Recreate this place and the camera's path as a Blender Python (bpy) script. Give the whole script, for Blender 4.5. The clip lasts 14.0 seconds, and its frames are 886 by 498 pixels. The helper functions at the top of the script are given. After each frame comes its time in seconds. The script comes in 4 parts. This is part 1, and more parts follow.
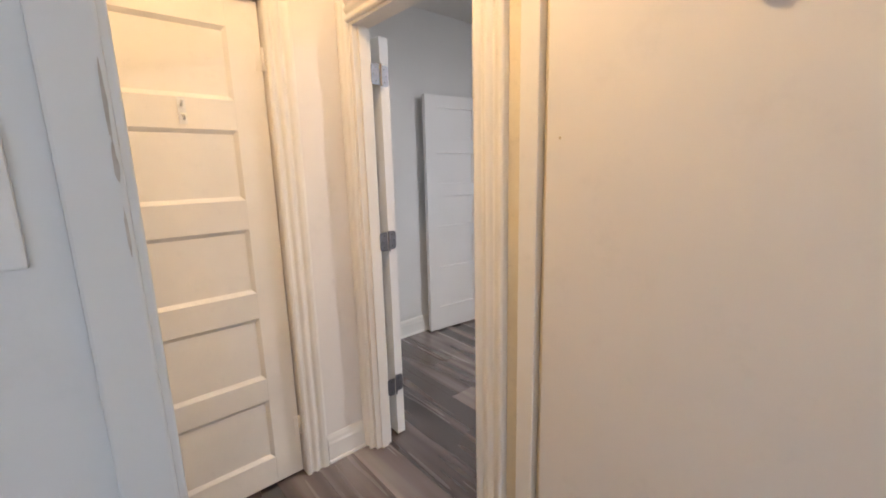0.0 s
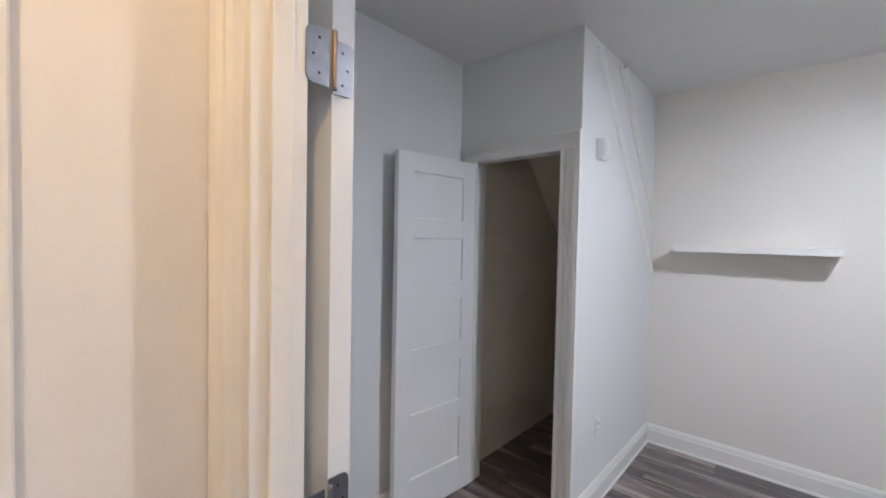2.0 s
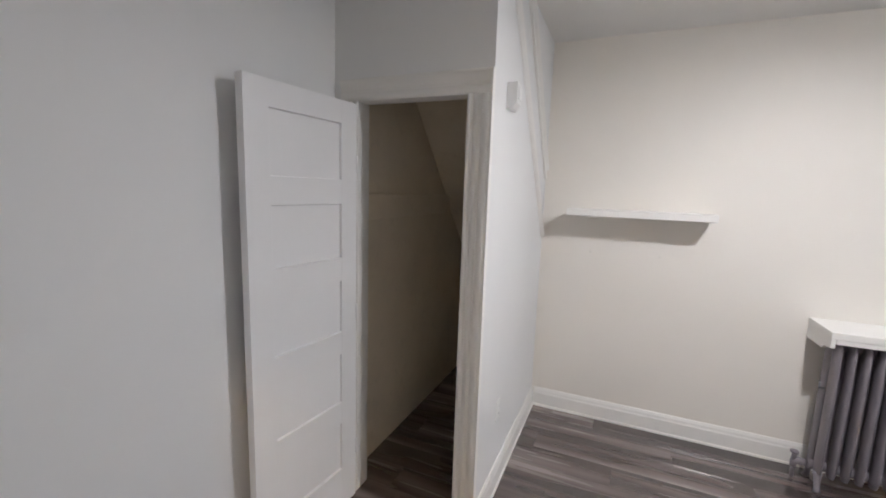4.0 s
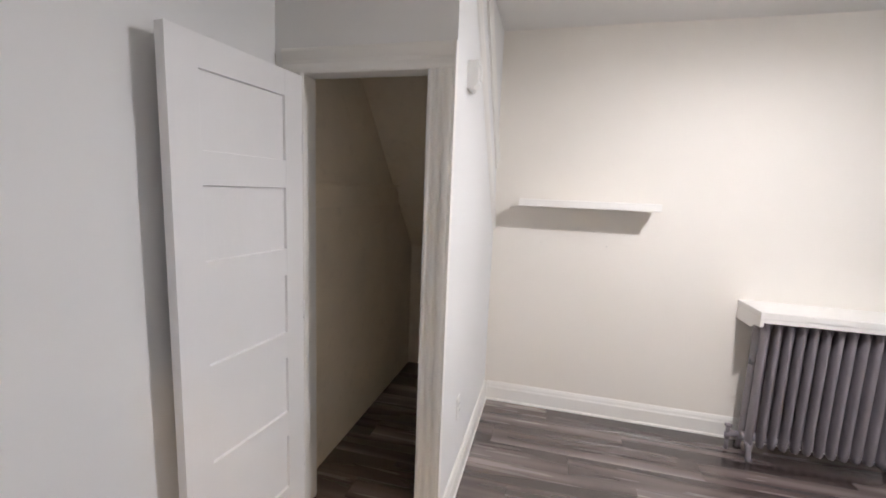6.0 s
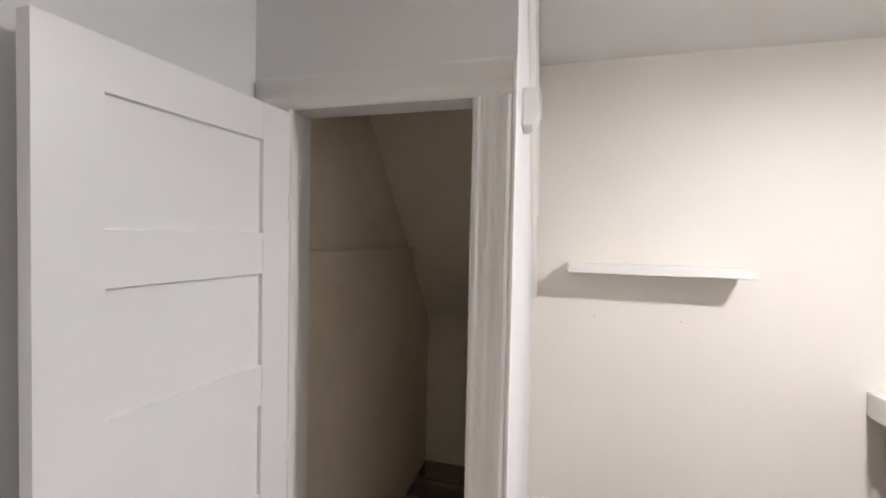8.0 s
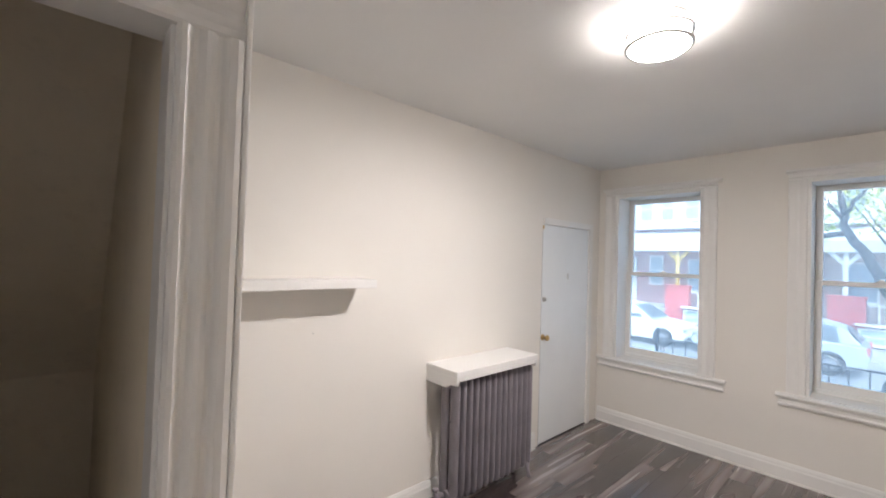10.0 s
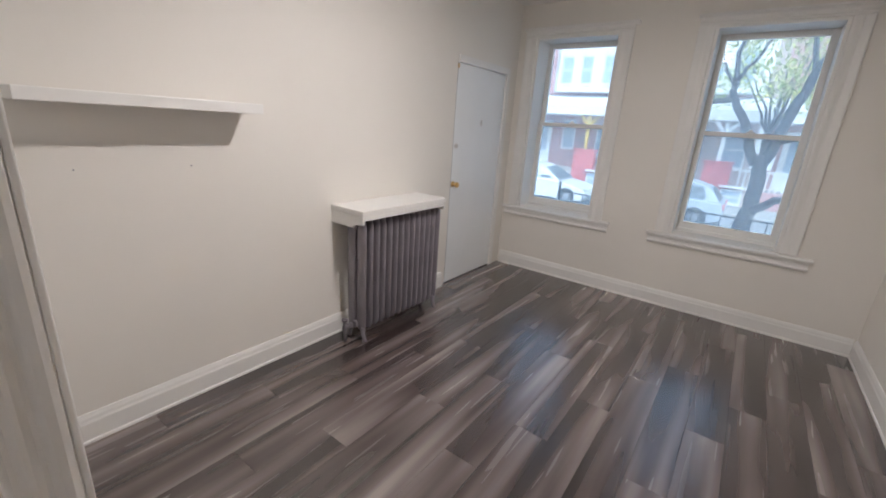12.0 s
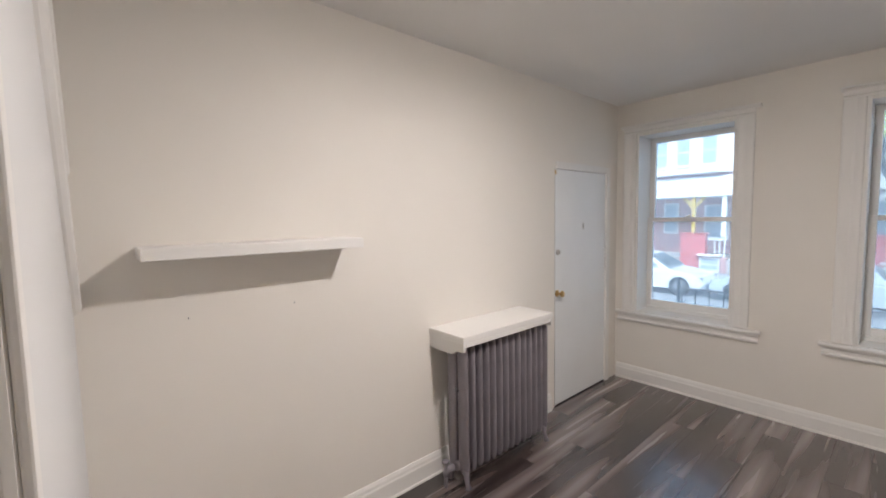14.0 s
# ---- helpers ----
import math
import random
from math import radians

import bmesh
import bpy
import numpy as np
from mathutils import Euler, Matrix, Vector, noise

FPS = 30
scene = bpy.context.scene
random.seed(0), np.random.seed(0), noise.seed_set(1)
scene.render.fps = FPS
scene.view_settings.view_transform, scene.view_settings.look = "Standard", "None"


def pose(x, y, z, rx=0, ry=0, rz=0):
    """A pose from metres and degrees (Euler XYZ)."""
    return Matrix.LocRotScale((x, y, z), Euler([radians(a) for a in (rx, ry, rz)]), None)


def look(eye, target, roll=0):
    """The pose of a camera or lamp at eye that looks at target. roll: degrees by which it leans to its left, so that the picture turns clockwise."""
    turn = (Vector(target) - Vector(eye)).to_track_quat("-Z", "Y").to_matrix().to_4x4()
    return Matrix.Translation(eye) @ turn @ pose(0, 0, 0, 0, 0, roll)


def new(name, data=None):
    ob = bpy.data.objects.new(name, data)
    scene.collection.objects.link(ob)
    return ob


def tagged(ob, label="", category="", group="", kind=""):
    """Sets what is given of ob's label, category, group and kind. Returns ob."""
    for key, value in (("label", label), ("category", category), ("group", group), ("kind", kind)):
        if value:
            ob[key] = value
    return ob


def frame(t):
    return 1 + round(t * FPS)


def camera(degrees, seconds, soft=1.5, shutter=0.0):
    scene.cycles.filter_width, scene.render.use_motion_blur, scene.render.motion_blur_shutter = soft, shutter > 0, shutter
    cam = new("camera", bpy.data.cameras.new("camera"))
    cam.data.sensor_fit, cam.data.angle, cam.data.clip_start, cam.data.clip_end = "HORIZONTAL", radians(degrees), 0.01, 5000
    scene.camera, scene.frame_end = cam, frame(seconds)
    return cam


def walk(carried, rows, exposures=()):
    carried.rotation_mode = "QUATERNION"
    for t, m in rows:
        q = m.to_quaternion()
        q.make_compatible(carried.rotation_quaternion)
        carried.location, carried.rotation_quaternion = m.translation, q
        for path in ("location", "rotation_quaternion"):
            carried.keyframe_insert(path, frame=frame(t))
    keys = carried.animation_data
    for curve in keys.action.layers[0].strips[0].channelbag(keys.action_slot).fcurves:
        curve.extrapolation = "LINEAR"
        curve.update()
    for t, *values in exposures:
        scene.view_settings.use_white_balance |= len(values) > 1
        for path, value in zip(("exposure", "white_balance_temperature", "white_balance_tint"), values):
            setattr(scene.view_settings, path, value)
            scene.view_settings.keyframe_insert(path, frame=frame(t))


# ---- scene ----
cam = camera(94.5, 14.0, soft=1.8)
# seconds, eye, target, roll
PATH = [
    (0, (1.955, -4.125, 1.421), (0.469, -2.843, 1.036), -1.4),
    (0.5, (1.687, -3.944, 1.456), (0.055, -2.903, 0.951), -0.4),
    (1, (1.422, -3.782, 1.477), (-0.224, -2.718, 1.082), 1.5),
    (1.5, (1.15, -3.587, 1.524), (-0.473, -2.441, 1.296), 0.5),
    (2, (0.888, -3.427, 1.557), (-0.438, -1.931, 1.498), 1.1),
    (2.5, (0.698, -3.287, 1.649), (-0.132, -1.482, 1.878), 1.0),
    (3, (0.62, -3.184, 1.711), (0.019, -1.327, 2.144), -0.1),
    (3.5, (0.581, -3.084, 1.744), (-0.087, -1.223, 2.039), -0.5),
    (4, (0.524, -3.053, 1.625), (-0.259, -1.234, 1.341), 1.9),
    (4.2, (0.497, -3.052, 1.571), (-0.267, -1.257, 1.13), 2.6),
    (6.5, (0.36, -2.887, 1.557), (-0.105, -0.951, 1.372), 2.0),
    (7, (0.317, -2.731, 1.631), (-0.344, -0.846, 1.544), 1.0),
    (9.3, (-0.168, -2.174, 1.659), (0.379, -0.251, 1.636), 2.7),
    (9.5, (-0.182, -2.144, 1.646), (0.635, -0.318, 1.667), 2.8),
    (10, (-0.22, -2.141, 1.666), (1.125, -0.661, 1.709), 1.8),
    (10.5, (-0.207, -2.174, 1.693), (1.404, -0.991, 1.771), 2.6),
    (11, (-0.156, -2.159, 1.666), (1.533, -1.091, 1.593), 2.9),
    (11.5, (-0.115, -2.141, 1.58), (1.532, -1.074, 1.196), 3.4),
    (12, (-0.103, -2.158, 1.501), (1.45, -1.042, 0.915), 3.8),
    (12.5, (-0.082, -2.146, 1.454), (1.382, -0.941, 0.82), 3.9),
    (13, (-0.049, -2.122, 1.476), (1.285, -0.738, 0.924), 2.8),
    (13.5, (0.007, -2.059, 1.535), (1.218, -0.519, 1.137), -0.1),
    (14, (0.055, -1.934, 1.62), (1.361, -0.427, 1.468), -1.1),
]
# seconds, stops, kelvin, tint
EXPOSURES = [
    (0.0, 1.42, 6250, 10),
    (0.5, 1.23, 6250, 11),
    (1.0, 1.17, 5850, 10),
    (1.5, 1.22, 5600, 9),
    (2.0, 1.27, 5670, 8),
    (2.5, 1.42, 6110, 9),
    (3.5, 1.32, 6260, 10),
    (4.0, 1.34, 6210, 9),
    (6.5, 1.74, 6400, 11),
    (9.5, 1.79, 6450, 11),
    (10.0, 1.54, 6620, 11),
    (10.5, 1.29, 6720, 11),
    (11.0, 1.12, 6770, 12),
    (11.5, 1.04, 6720, 11),
    (12.0, 1.14, 6570, 11),
    (13.5, 1.41, 6770, 12),
    (14.0, 1.26, 6820, 12),
]
walk(cam, [(t, look(eye, target, roll)) for t, eye, target, roll in PATH], EXPOSURES)

# ---- world and sun ----
world = bpy.data.worlds.new("sky")
scene.world = world
world.use_nodes = True
wn = world.node_tree.nodes
sky = wn.new("ShaderNodeTexSky")
sky.sky_type = "NISHITA"
sky.sun_disc = False
sky.sun_elevation, sky.sun_rotation = radians(45), radians(243)
sky.dust_density, sky.ozone_density = 2.5, 1.5
wn["Background"].inputs["Strength"].default_value = 0.15
# thin cloud: a paler, brighter sky
cloud = wn.new("ShaderNodeHueSaturation")
cloud.inputs["Saturation"].default_value, cloud.inputs["Value"].default_value = 0.5, 1.35
world.node_tree.links.new(sky.outputs["Color"], cloud.inputs["Color"])
world.node_tree.links.new(cloud.outputs["Color"], wn["Background"].inputs["Color"])
sun_data = bpy.data.lights.new("sun", "SUN")
sun_data.energy, sun_data.angle, sun_data.color = 2.3, radians(12), (1.0, 0.96, 0.91)
sun = new("sun", sun_data)
sun.matrix_world = look((0, 0, 20), (12.0, 6.0, 6.6))

ROOM_LAMP = 112.0
HALL_LAMP = 118.0


# ---- materials ----
def material(name):
    m = bpy.data.materials.new(name)
    m.use_nodes = True
    nt = m.node_tree
    return m, nt, nt.nodes["Principled BSDF"]


def link(nt, a, b):
    nt.links.new(a, b)


def noise_node(nt, vec, scale, detail=4.0, rough=0.55, distortion=0.0):
    n = nt.nodes.new("ShaderNodeTexNoise")
    n.inputs["Scale"].default_value = scale
    n.inputs["Detail"].default_value = detail
    n.inputs["Roughness"].default_value = rough
    n.inputs["Distortion"].default_value = distortion
    link(nt, vec, n.inputs["Vector"])
    return n.outputs["Fac"]


def ramp(nt, fac, stops):
    r = nt.nodes.new("ShaderNodeValToRGB")
    e = r.color_ramp.elements
    while len(e) < len(stops):
        e.new(0.5)
    for el, (p, c) in zip(e, stops):
        el.position, el.color = p, (*c, 1)
    link(nt, fac, r.inputs["Fac"])
    return r.outputs["Color"]


def bump(nt, bsdf, height, strength, distance=0.002):
    b = nt.nodes.new("ShaderNodeBump")
    b.inputs["Strength"].default_value, b.inputs["Distance"].default_value = strength, distance
    link(nt, height, b.inputs["Height"])
    link(nt, b.outputs["Normal"], bsdf.inputs["Normal"])


def mixed(nt, fac, a, b, mode="MIX"):
    x = nt.nodes.new("ShaderNodeMix")
    x.data_type, x.blend_type = "RGBA", mode
    for sock, val in ((x.inputs["Factor"], fac), (x.inputs["A"], a), (x.inputs["B"], b)):
        if isinstance(val, bpy.types.NodeSocket):
            link(nt, val, sock)
        elif isinstance(val, tuple):
            sock.default_value = (*val, 1)
        else:
            sock.default_value = val
    return x.outputs["Result"]


def tone(c, k):
    return tuple(min(1.0, v * k) for v in c)


def paint(name, col, rough=0.5, patch=1.3, grain=90.0, strength=0.12, spread=0.05, dirt=0.0, stretch=(1, 1, 1)):
    """Painted plaster or wood: cloudy tone, fine roller or brush grain, a little grime."""
    m, nt, b = material(name)
    tc = nt.nodes.new("ShaderNodeTexCoord")
    mp = nt.nodes.new("ShaderNodeMapping")
    mp.inputs["Scale"].default_value = stretch
    link(nt, tc.outputs["Object"], mp.inputs["Vector"])
    v = mp.outputs["Vector"]
    big = noise_node(nt, tc.outputs["Object"], patch, 3)
    c = ramp(nt, big, [(0.3, tone(col, 1 - spread)), (0.7, tone(col, 1 + spread * 0.6))])
    fine = noise_node(nt, v, grain, 5, 0.6)
    if dirt:
        d = noise_node(nt, tc.outputs["Object"], patch * 6, 6, 0.65)
        c = mixed(nt, ramp(nt, d, [(0.56, (0, 0, 0)), (0.74, (dirt, dirt, dirt))]), c, tone(col, 0.55))
    link(nt, c, b.inputs["Base Color"])
    r = nt.nodes.new("ShaderNodeMapRange")
    r.inputs["To Min"].default_value, r.inputs["To Max"].default_value = rough - 0.08, rough + 0.1
    link(nt, big, r.inputs["Value"])
    link(nt, r.outputs["Result"], b.inputs["Roughness"])
    mid = noise_node(nt, v, grain / 9, 3)
    s = nt.nodes.new("ShaderNodeMath")
    s.operation = "MULTIPLY_ADD"
    s.inputs[1].default_value = 2.5
    link(nt, mid, s.inputs[0])
    link(nt, fine, s.inputs[2])
    bump(nt, b, s.outputs[0], strength)
    return m


def metal(name, col, rough=0.3, metallic=1.0):
    m, nt, b = material(name)
    tc = nt.nodes.new("ShaderNodeTexCoord")
    n = noise_node(nt, tc.outputs["Object"], 60, 4)
    link(nt, ramp(nt, n, [(0.3, tone(col, 0.85)), (0.7, tone(col, 1.08))]), b.inputs["Base Color"])
    b.inputs["Metallic"].default_value, b.inputs["Roughness"].default_value = metallic, rough
    bump(nt, b, n, 0.05, 0.001)
    return m


def lit(name, col, strength):
    m, nt, b = material(name)
    b.inputs["Base Color"].default_value = (0.9, 0.9, 0.9, 1)
    b.inputs["Emission Color"].default_value = (*col, 1)
    b.inputs["Emission Strength"].default_value = strength
    return m


WALL = paint("wall_paint", (0.815, 0.779, 0.718), 0.62, 0.9, 70, 0.10, 0.03)
WALL_WHITE = paint("neutral_white_wall_paint", (0.785, 0.785, 0.775), 0.6, 0.9, 70, 0.10, 0.03)
WALL_GREY = paint("grey_wall_paint", (0.72, 0.755, 0.775), 0.5, 1.6, 60, 0.16, 0.05, 0.12)
WALL_HALL = paint("hall_wall_paint", (0.80, 0.755, 0.71), 0.5, 1.6, 60, 0.16, 0.04, 0.12)
CEIL = paint("ceiling_paint", (0.80, 0.79, 0.765), 0.75, 0.7, 40, 0.25, 0.05)
TRIM = paint("trim_gloss_paint", (0.83, 0.815, 0.78), 0.38, 2.2, 130, 0.02, 0.025, 0.0, (1, 1, 0.5))
TRIM_OLD = paint("old_trim_paint", (0.82, 0.785, 0.73), 0.36, 3.5, 110, 0.06, 0.045, 0.12, (1, 1, 0.3))
DOOR_WHITE = paint("door_paint", (0.83, 0.825, 0.82), 0.34, 1.8, 120, 0.10, 0.03, 0.0, (1, 1, 0.2))
DOOR_COOL = paint("entry_door_paint", (0.85, 0.865, 0.865), 0.4, 2.0, 90, 0.12, 0.03, 0.05)
CLOSET = paint("closet_paint", (0.88, 0.80, 0.66), 0.7, 2.0, 50, 0.2, 0.08, 0.2)
OLD_CREAM = paint("old_cream_paint", (0.79, 0.70, 0.53), 0.42, 5, 80, 0.2, 0.08, 0.35)
CHIP = paint("chipped_undercoat", (0.50, 0.48, 0.45), 0.8, 20, 120, 0.4, 0.3)
NICKEL = metal("brushed_nickel", (0.68, 0.66, 0.63), 0.3)
IRON = paint("radiator_paint", (0.235, 0.212, 0.235), 0.4, 6.0, 80, 0.4, 0.12, 0.3)
PLASTIC = paint("white_plastic", (0.82, 0.82, 0.80), 0.35, 8.0, 200, 0.03, 0.02)
BEIGE = paint("beige_plastic", (0.55, 0.46, 0.34), 0.45, 8.0, 200, 0.05, 0.04)
GREY_PLASTIC = paint("grey_plastic", (0.22, 0.21, 0.23), 0.45, 8.0, 200, 0.05, 0.04)
STEEL = metal("satin_steel", (0.29, 0.29, 0.31), 0.42)
BRASS = metal("brass", (0.68, 0.46, 0.20), 0.32)
COPPER = metal("dull_copper", (0.31, 0.235, 0.18), 0.5)
DARK_METAL = metal("dark_metal", (0.05, 0.05, 0.055), 0.5)
# near-black colour that stands in for shade in gaps and closed spaces
DARK = paint("dark_gap_shade", (0.03, 0.028, 0.026), 0.8, 5, 40, 0.1, 0.1)
RAIL_BLACK = paint("black_iron_paint", (0.03, 0.03, 0.035), 0.5, 6, 60, 0.3, 0.1)
LAMP_GLASS = lit("room_lamp_glass", (1.0, 0.955, 0.965), ROOM_LAMP * 0.16)
LAMP_CORE = lit("room_lamp_core", (1.0, 0.955, 0.965), ROOM_LAMP * 5.6)
LAMP_SIDE = lit("room_lamp_side_glass", (1.0, 0.955, 0.955), ROOM_LAMP * 0.10)
LAMP_NECK = lit("room_lamp_neck_glass", (1.0, 0.955, 0.955), ROOM_LAMP * 0.14)
HALL_GLASS = lit("hall_lamp_glass", (1.0, 0.65, 0.31), HALL_LAMP)

# blue-tinted window glass; an added translucent layer paints in haze and cool daylight
GLASS, gnt, gb = material("window_glass_with_haze")
gb.inputs["Base Color"].default_value = (0.62, 0.82, 1, 1)
gb.inputs["Transmission Weight"].default_value = 1.0
gb.inputs["Roughness"].default_value = 0.0
gb.inputs["IOR"].default_value = 1.45
haze = gnt.nodes.new("ShaderNodeBsdfTranslucent")
haze.inputs["Color"].default_value = (0.66, 0.85, 1.0, 1)
gmix = gnt.nodes.new("ShaderNodeMixShader")
gmix.inputs[0].default_value = 0.26
link(gnt, gb.outputs[0], gmix.inputs[1])
link(gnt, haze.outputs[0], gmix.inputs[2])
link(gnt, gmix.outputs[0], gnt.nodes["Material Output"].inputs["Surface"])

# wood-look vinyl planks: tone by plank, long fades and fine streaks along the length
PLANK, pnt, pb = material("vinyl_plank")
ptc, poi = pnt.nodes.new("ShaderNodeTexCoord"), pnt.nodes.new("ShaderNodeObjectInfo")
padd = pnt.nodes.new("ShaderNodeVectorMath")
padd.operation = "MULTIPLY_ADD"
pcomb = pnt.nodes.new("ShaderNodeCombineXYZ")
for key in ("X", "Y", "Z"):
    link(pnt, poi.outputs["Random"], pcomb.inputs[key])
padd.inputs[1].default_value = (37, 53, 71)
link(pnt, pcomb.outputs[0], padd.inputs[0])
link(pnt, ptc.outputs["Object"], padd.inputs[2])


def stretched(scale):
    mp = pnt.nodes.new("ShaderNodeMapping")
    mp.inputs["Scale"].default_value = scale
    link(pnt, padd.outputs[0], mp.inputs["Vector"])
    return mp.outputs["Vector"]


fade = noise_node(pnt, stretched((0.7, 8.5, 1)), 1.0, 1, 0.4)
streak = noise_node(pnt, stretched((1.2, 22, 1)), 1.0, 2, 0.5)
fibre = noise_node(pnt, stretched((4, 150, 1)), 1.0, 3, 0.7)
pmix = pnt.nodes.new("ShaderNodeMath")
pmix.operation = "MULTIPLY_ADD"
pmix.inputs[1].default_value = 0.20
link(pnt, streak, pmix.inputs[0])
pm2 = pnt.nodes.new("ShaderNodeMath")
pm2.operation = "MULTIPLY_ADD"
pm2.inputs[1].default_value = 1.45
link(pnt, fade, pm2.inputs[0])
pm3 = pnt.nodes.new("ShaderNodeMath")
pm3.operation = "MULTIPLY_ADD"
pm3.inputs[1].default_value, pm3.inputs[2].default_value = 0.20, -0.40
link(pnt, poi.outputs["Random"], pm3.inputs[0])
link(pnt, pm3.outputs[0], pm2.inputs[2])
link(pnt, pm2.outputs[0], pmix.inputs[2])
pcol = ramp(pnt, pmix.outputs[0], [(0.22, (0.030, 0.021, 0.020)), (0.46, (0.080, 0.058, 0.054)), (0.62, (0.148, 0.116, 0.109)), (0.95, (0.34, 0.288, 0.268))])
pcol = mixed(pnt, ramp(pnt, fibre, [(0.35, (0.07, 0.07, 0.07)), (0.6, (0, 0, 0))]), pcol, (0.055, 0.044, 0.04))
link(pnt, pcol, pb.inputs["Base Color"])
prr = pnt.nodes.new("ShaderNodeMapRange")
prr.inputs["To Min"].default_value, prr.inputs["To Max"].default_value = 0.19, 0.32
link(pnt, streak, prr.inputs["Value"])
link(pnt, prr.outputs[0], pb.inputs["Roughness"])
pb.inputs["Specular IOR Level"].default_value = 0.9
pb.inputs["Coat Weight"].default_value = 0.55
pb.inputs["Coat IOR"].default_value = 1.7
pb.inputs["Coat Roughness"].default_value = 0.27
bump(pnt, pb, fibre, 0.015, 0.001)


# ---- building blocks ----
def box(bm, x0, x1, y0, y1, z0, z1):
    v = [bm.verts.new(p) for p in ((x0, y0, z0), (x1, y0, z0), (x1, y1, z0), (x0, y1, z0), (x0, y0, z1), (x1, y0, z1), (x1, y1, z1), (x0, y1, z1))]
    return [bm.faces.new([v[i] for i in f]) for f in ((3, 2, 1, 0), (4, 5, 6, 7), (0, 1, 5, 4), (1, 2, 6, 5), (2, 3, 7, 6), (3, 0, 4, 7))]


def prism(bm, pts, o, u, v, w, length):
    """A profile of (along u, along v) drawn out along w."""
    o, u, v, w = Vector(o), Vector(u), Vector(v), Vector(w)
    a = [bm.verts.new(o + u * p + v * q) for p, q in pts]
    b = [bm.verts.new(o + u * p + v * q + w * length) for p, q in pts]
    n = len(pts)
    bm.faces.new(a)
    bm.faces.new(b[::-1])
    for i in range(n):
        bm.faces.new([a[i], b[i], b[(i + 1) % n], a[(i + 1) % n]])


def tube(bm, points, radii, sides=10, cap=True):
    """A tapering round tube through points."""
    rings = []
    pts = [Vector(p) for p in points]
    for i, p in enumerate(pts):
        d = (pts[min(i + 1, len(pts) - 1)] - pts[max(i - 1, 0)]).normalized()
        s = d.cross(Vector((0.31, 0.87, 0.38))).normalized()
        t = d.cross(s)
        r = radii[i] if isinstance(radii, (list, tuple)) else radii
        rings.append([bm.verts.new(p + (s * math.cos(k) + t * math.sin(k)) * r) for k in (2 * math.pi * j / sides for j in range(sides))])
    for a, b in zip(rings, rings[1:]):
        for j in range(sides):
            bm.faces.new([a[j], a[(j + 1) % sides], b[(j + 1) % sides], b[j]]).smooth = True
    if cap:
        bm.faces.new(rings[0][::-1])
        bm.faces.new(rings[-1])


def lathe(bm, profile, origin, axis="Z", sides=28):
    """A profile of (radius, height) turned round an axis."""
    o = Vector(origin)
    rings = []
    for r, h in profile:
        ring = []
        for j in range(sides):
            k = 2 * math.pi * j / sides
            p = {"Z": (r * math.cos(k), r * math.sin(k), h), "Y": (r * math.cos(k), h, r * math.sin(k)), "X": (h, r * math.cos(k), r * math.sin(k))}[axis]
            ring.append(bm.verts.new(o + Vector(p)))
        rings.append(ring)
    for a, b in zip(rings, rings[1:]):
        for j in range(sides):
            bm.faces.new([a[j], a[(j + 1) % sides], b[(j + 1) % sides], b[j]]).smooth = True
    bm.faces.new(rings[0][::-1])
    bm.faces.new(rings[-1])


def soften(bm, width, segments=2, angle=0.6):
    edges = [e for e in bm.edges if len(e.link_faces) == 2 and e.calc_face_angle(0) > angle]
    bmesh.ops.bevel(bm, geom=edges, offset=width, segments=segments, affect="EDGES", profile=0.6, clamp_overlap=True)


def mesh_of(name, bm, mat):
    bmesh.ops.recalc_face_normals(bm, faces=bm.faces)
    me = bpy.data.meshes.new(name)
    bm.to_mesh(me)
    bm.free()
    me.materials.append(mat)
    return me


def part(name, bm, mat, parent=None, label="", bevel=0.0, segments=2):
    if bevel:
        bmesh.ops.recalc_face_normals(bm, faces=bm.faces)
        soften(bm, bevel, segments)
    ob = new(name, mesh_of(name, bm, mat))
    if parent:
        ob.parent = parent
    if label:
        tagged(ob, label)
    return ob


def block(name, mat, parent, dims, bevel=0.0, label=""):
    bm = bmesh.new()
    box(bm, *dims)
    return part(name, bm, mat, parent, label, bevel)


def empty(name, m=None):
    ob = new(name)
    if m is not None:
        ob.matrix_world = m
    return ob


def structure(name, mat, boxes, label, category="wall"):
    bm = bmesh.new()
    for *b, top in boxes:
        # walls run a little way up into the ceiling
        box(bm, *b, top + 0.03 if category == "wall" and top == CEILING else top)
    return tagged(part(name, bm, mat), label, category, kind="structure")


# ---- plan ----
CEILING = 2.655
EAST = 4.003       # window wall, inner face
WEST = -0.803     # wall behind the closet door
SOUTH = -3.085    # wall with the doorway, room face
HALL = -3.165      # the same wall, hall face
CL = -1.36        # closet front
HX = 0.20         # hall's west wall

structure("wall_north", WALL, [(0, 2.945, 0, 0.14, 0, CEILING), (2.945, 3.79, 0, 0.14, 2.005, CEILING), (3.79, EAST + 0.3, 0, 0.14, 0, CEILING)],
          "long cream-painted plaster wall with shelf and radiator")
structure("wall_closet_side", WALL_WHITE, [(-0.1, 0, CL + 0.08, 0.55, 0, CEILING)], "white side wall of the under-stair closet")
structure("wall_closet_front", WALL_WHITE, [(WEST, -0.675, CL, CL + 0.08, 0, CEILING), (-0.675, -0.105, CL, CL + 0.08, 2.041, CEILING), (-0.105, 0, CL, CL + 0.08, 0, CEILING)],
          "white closet front wall with a door opening")
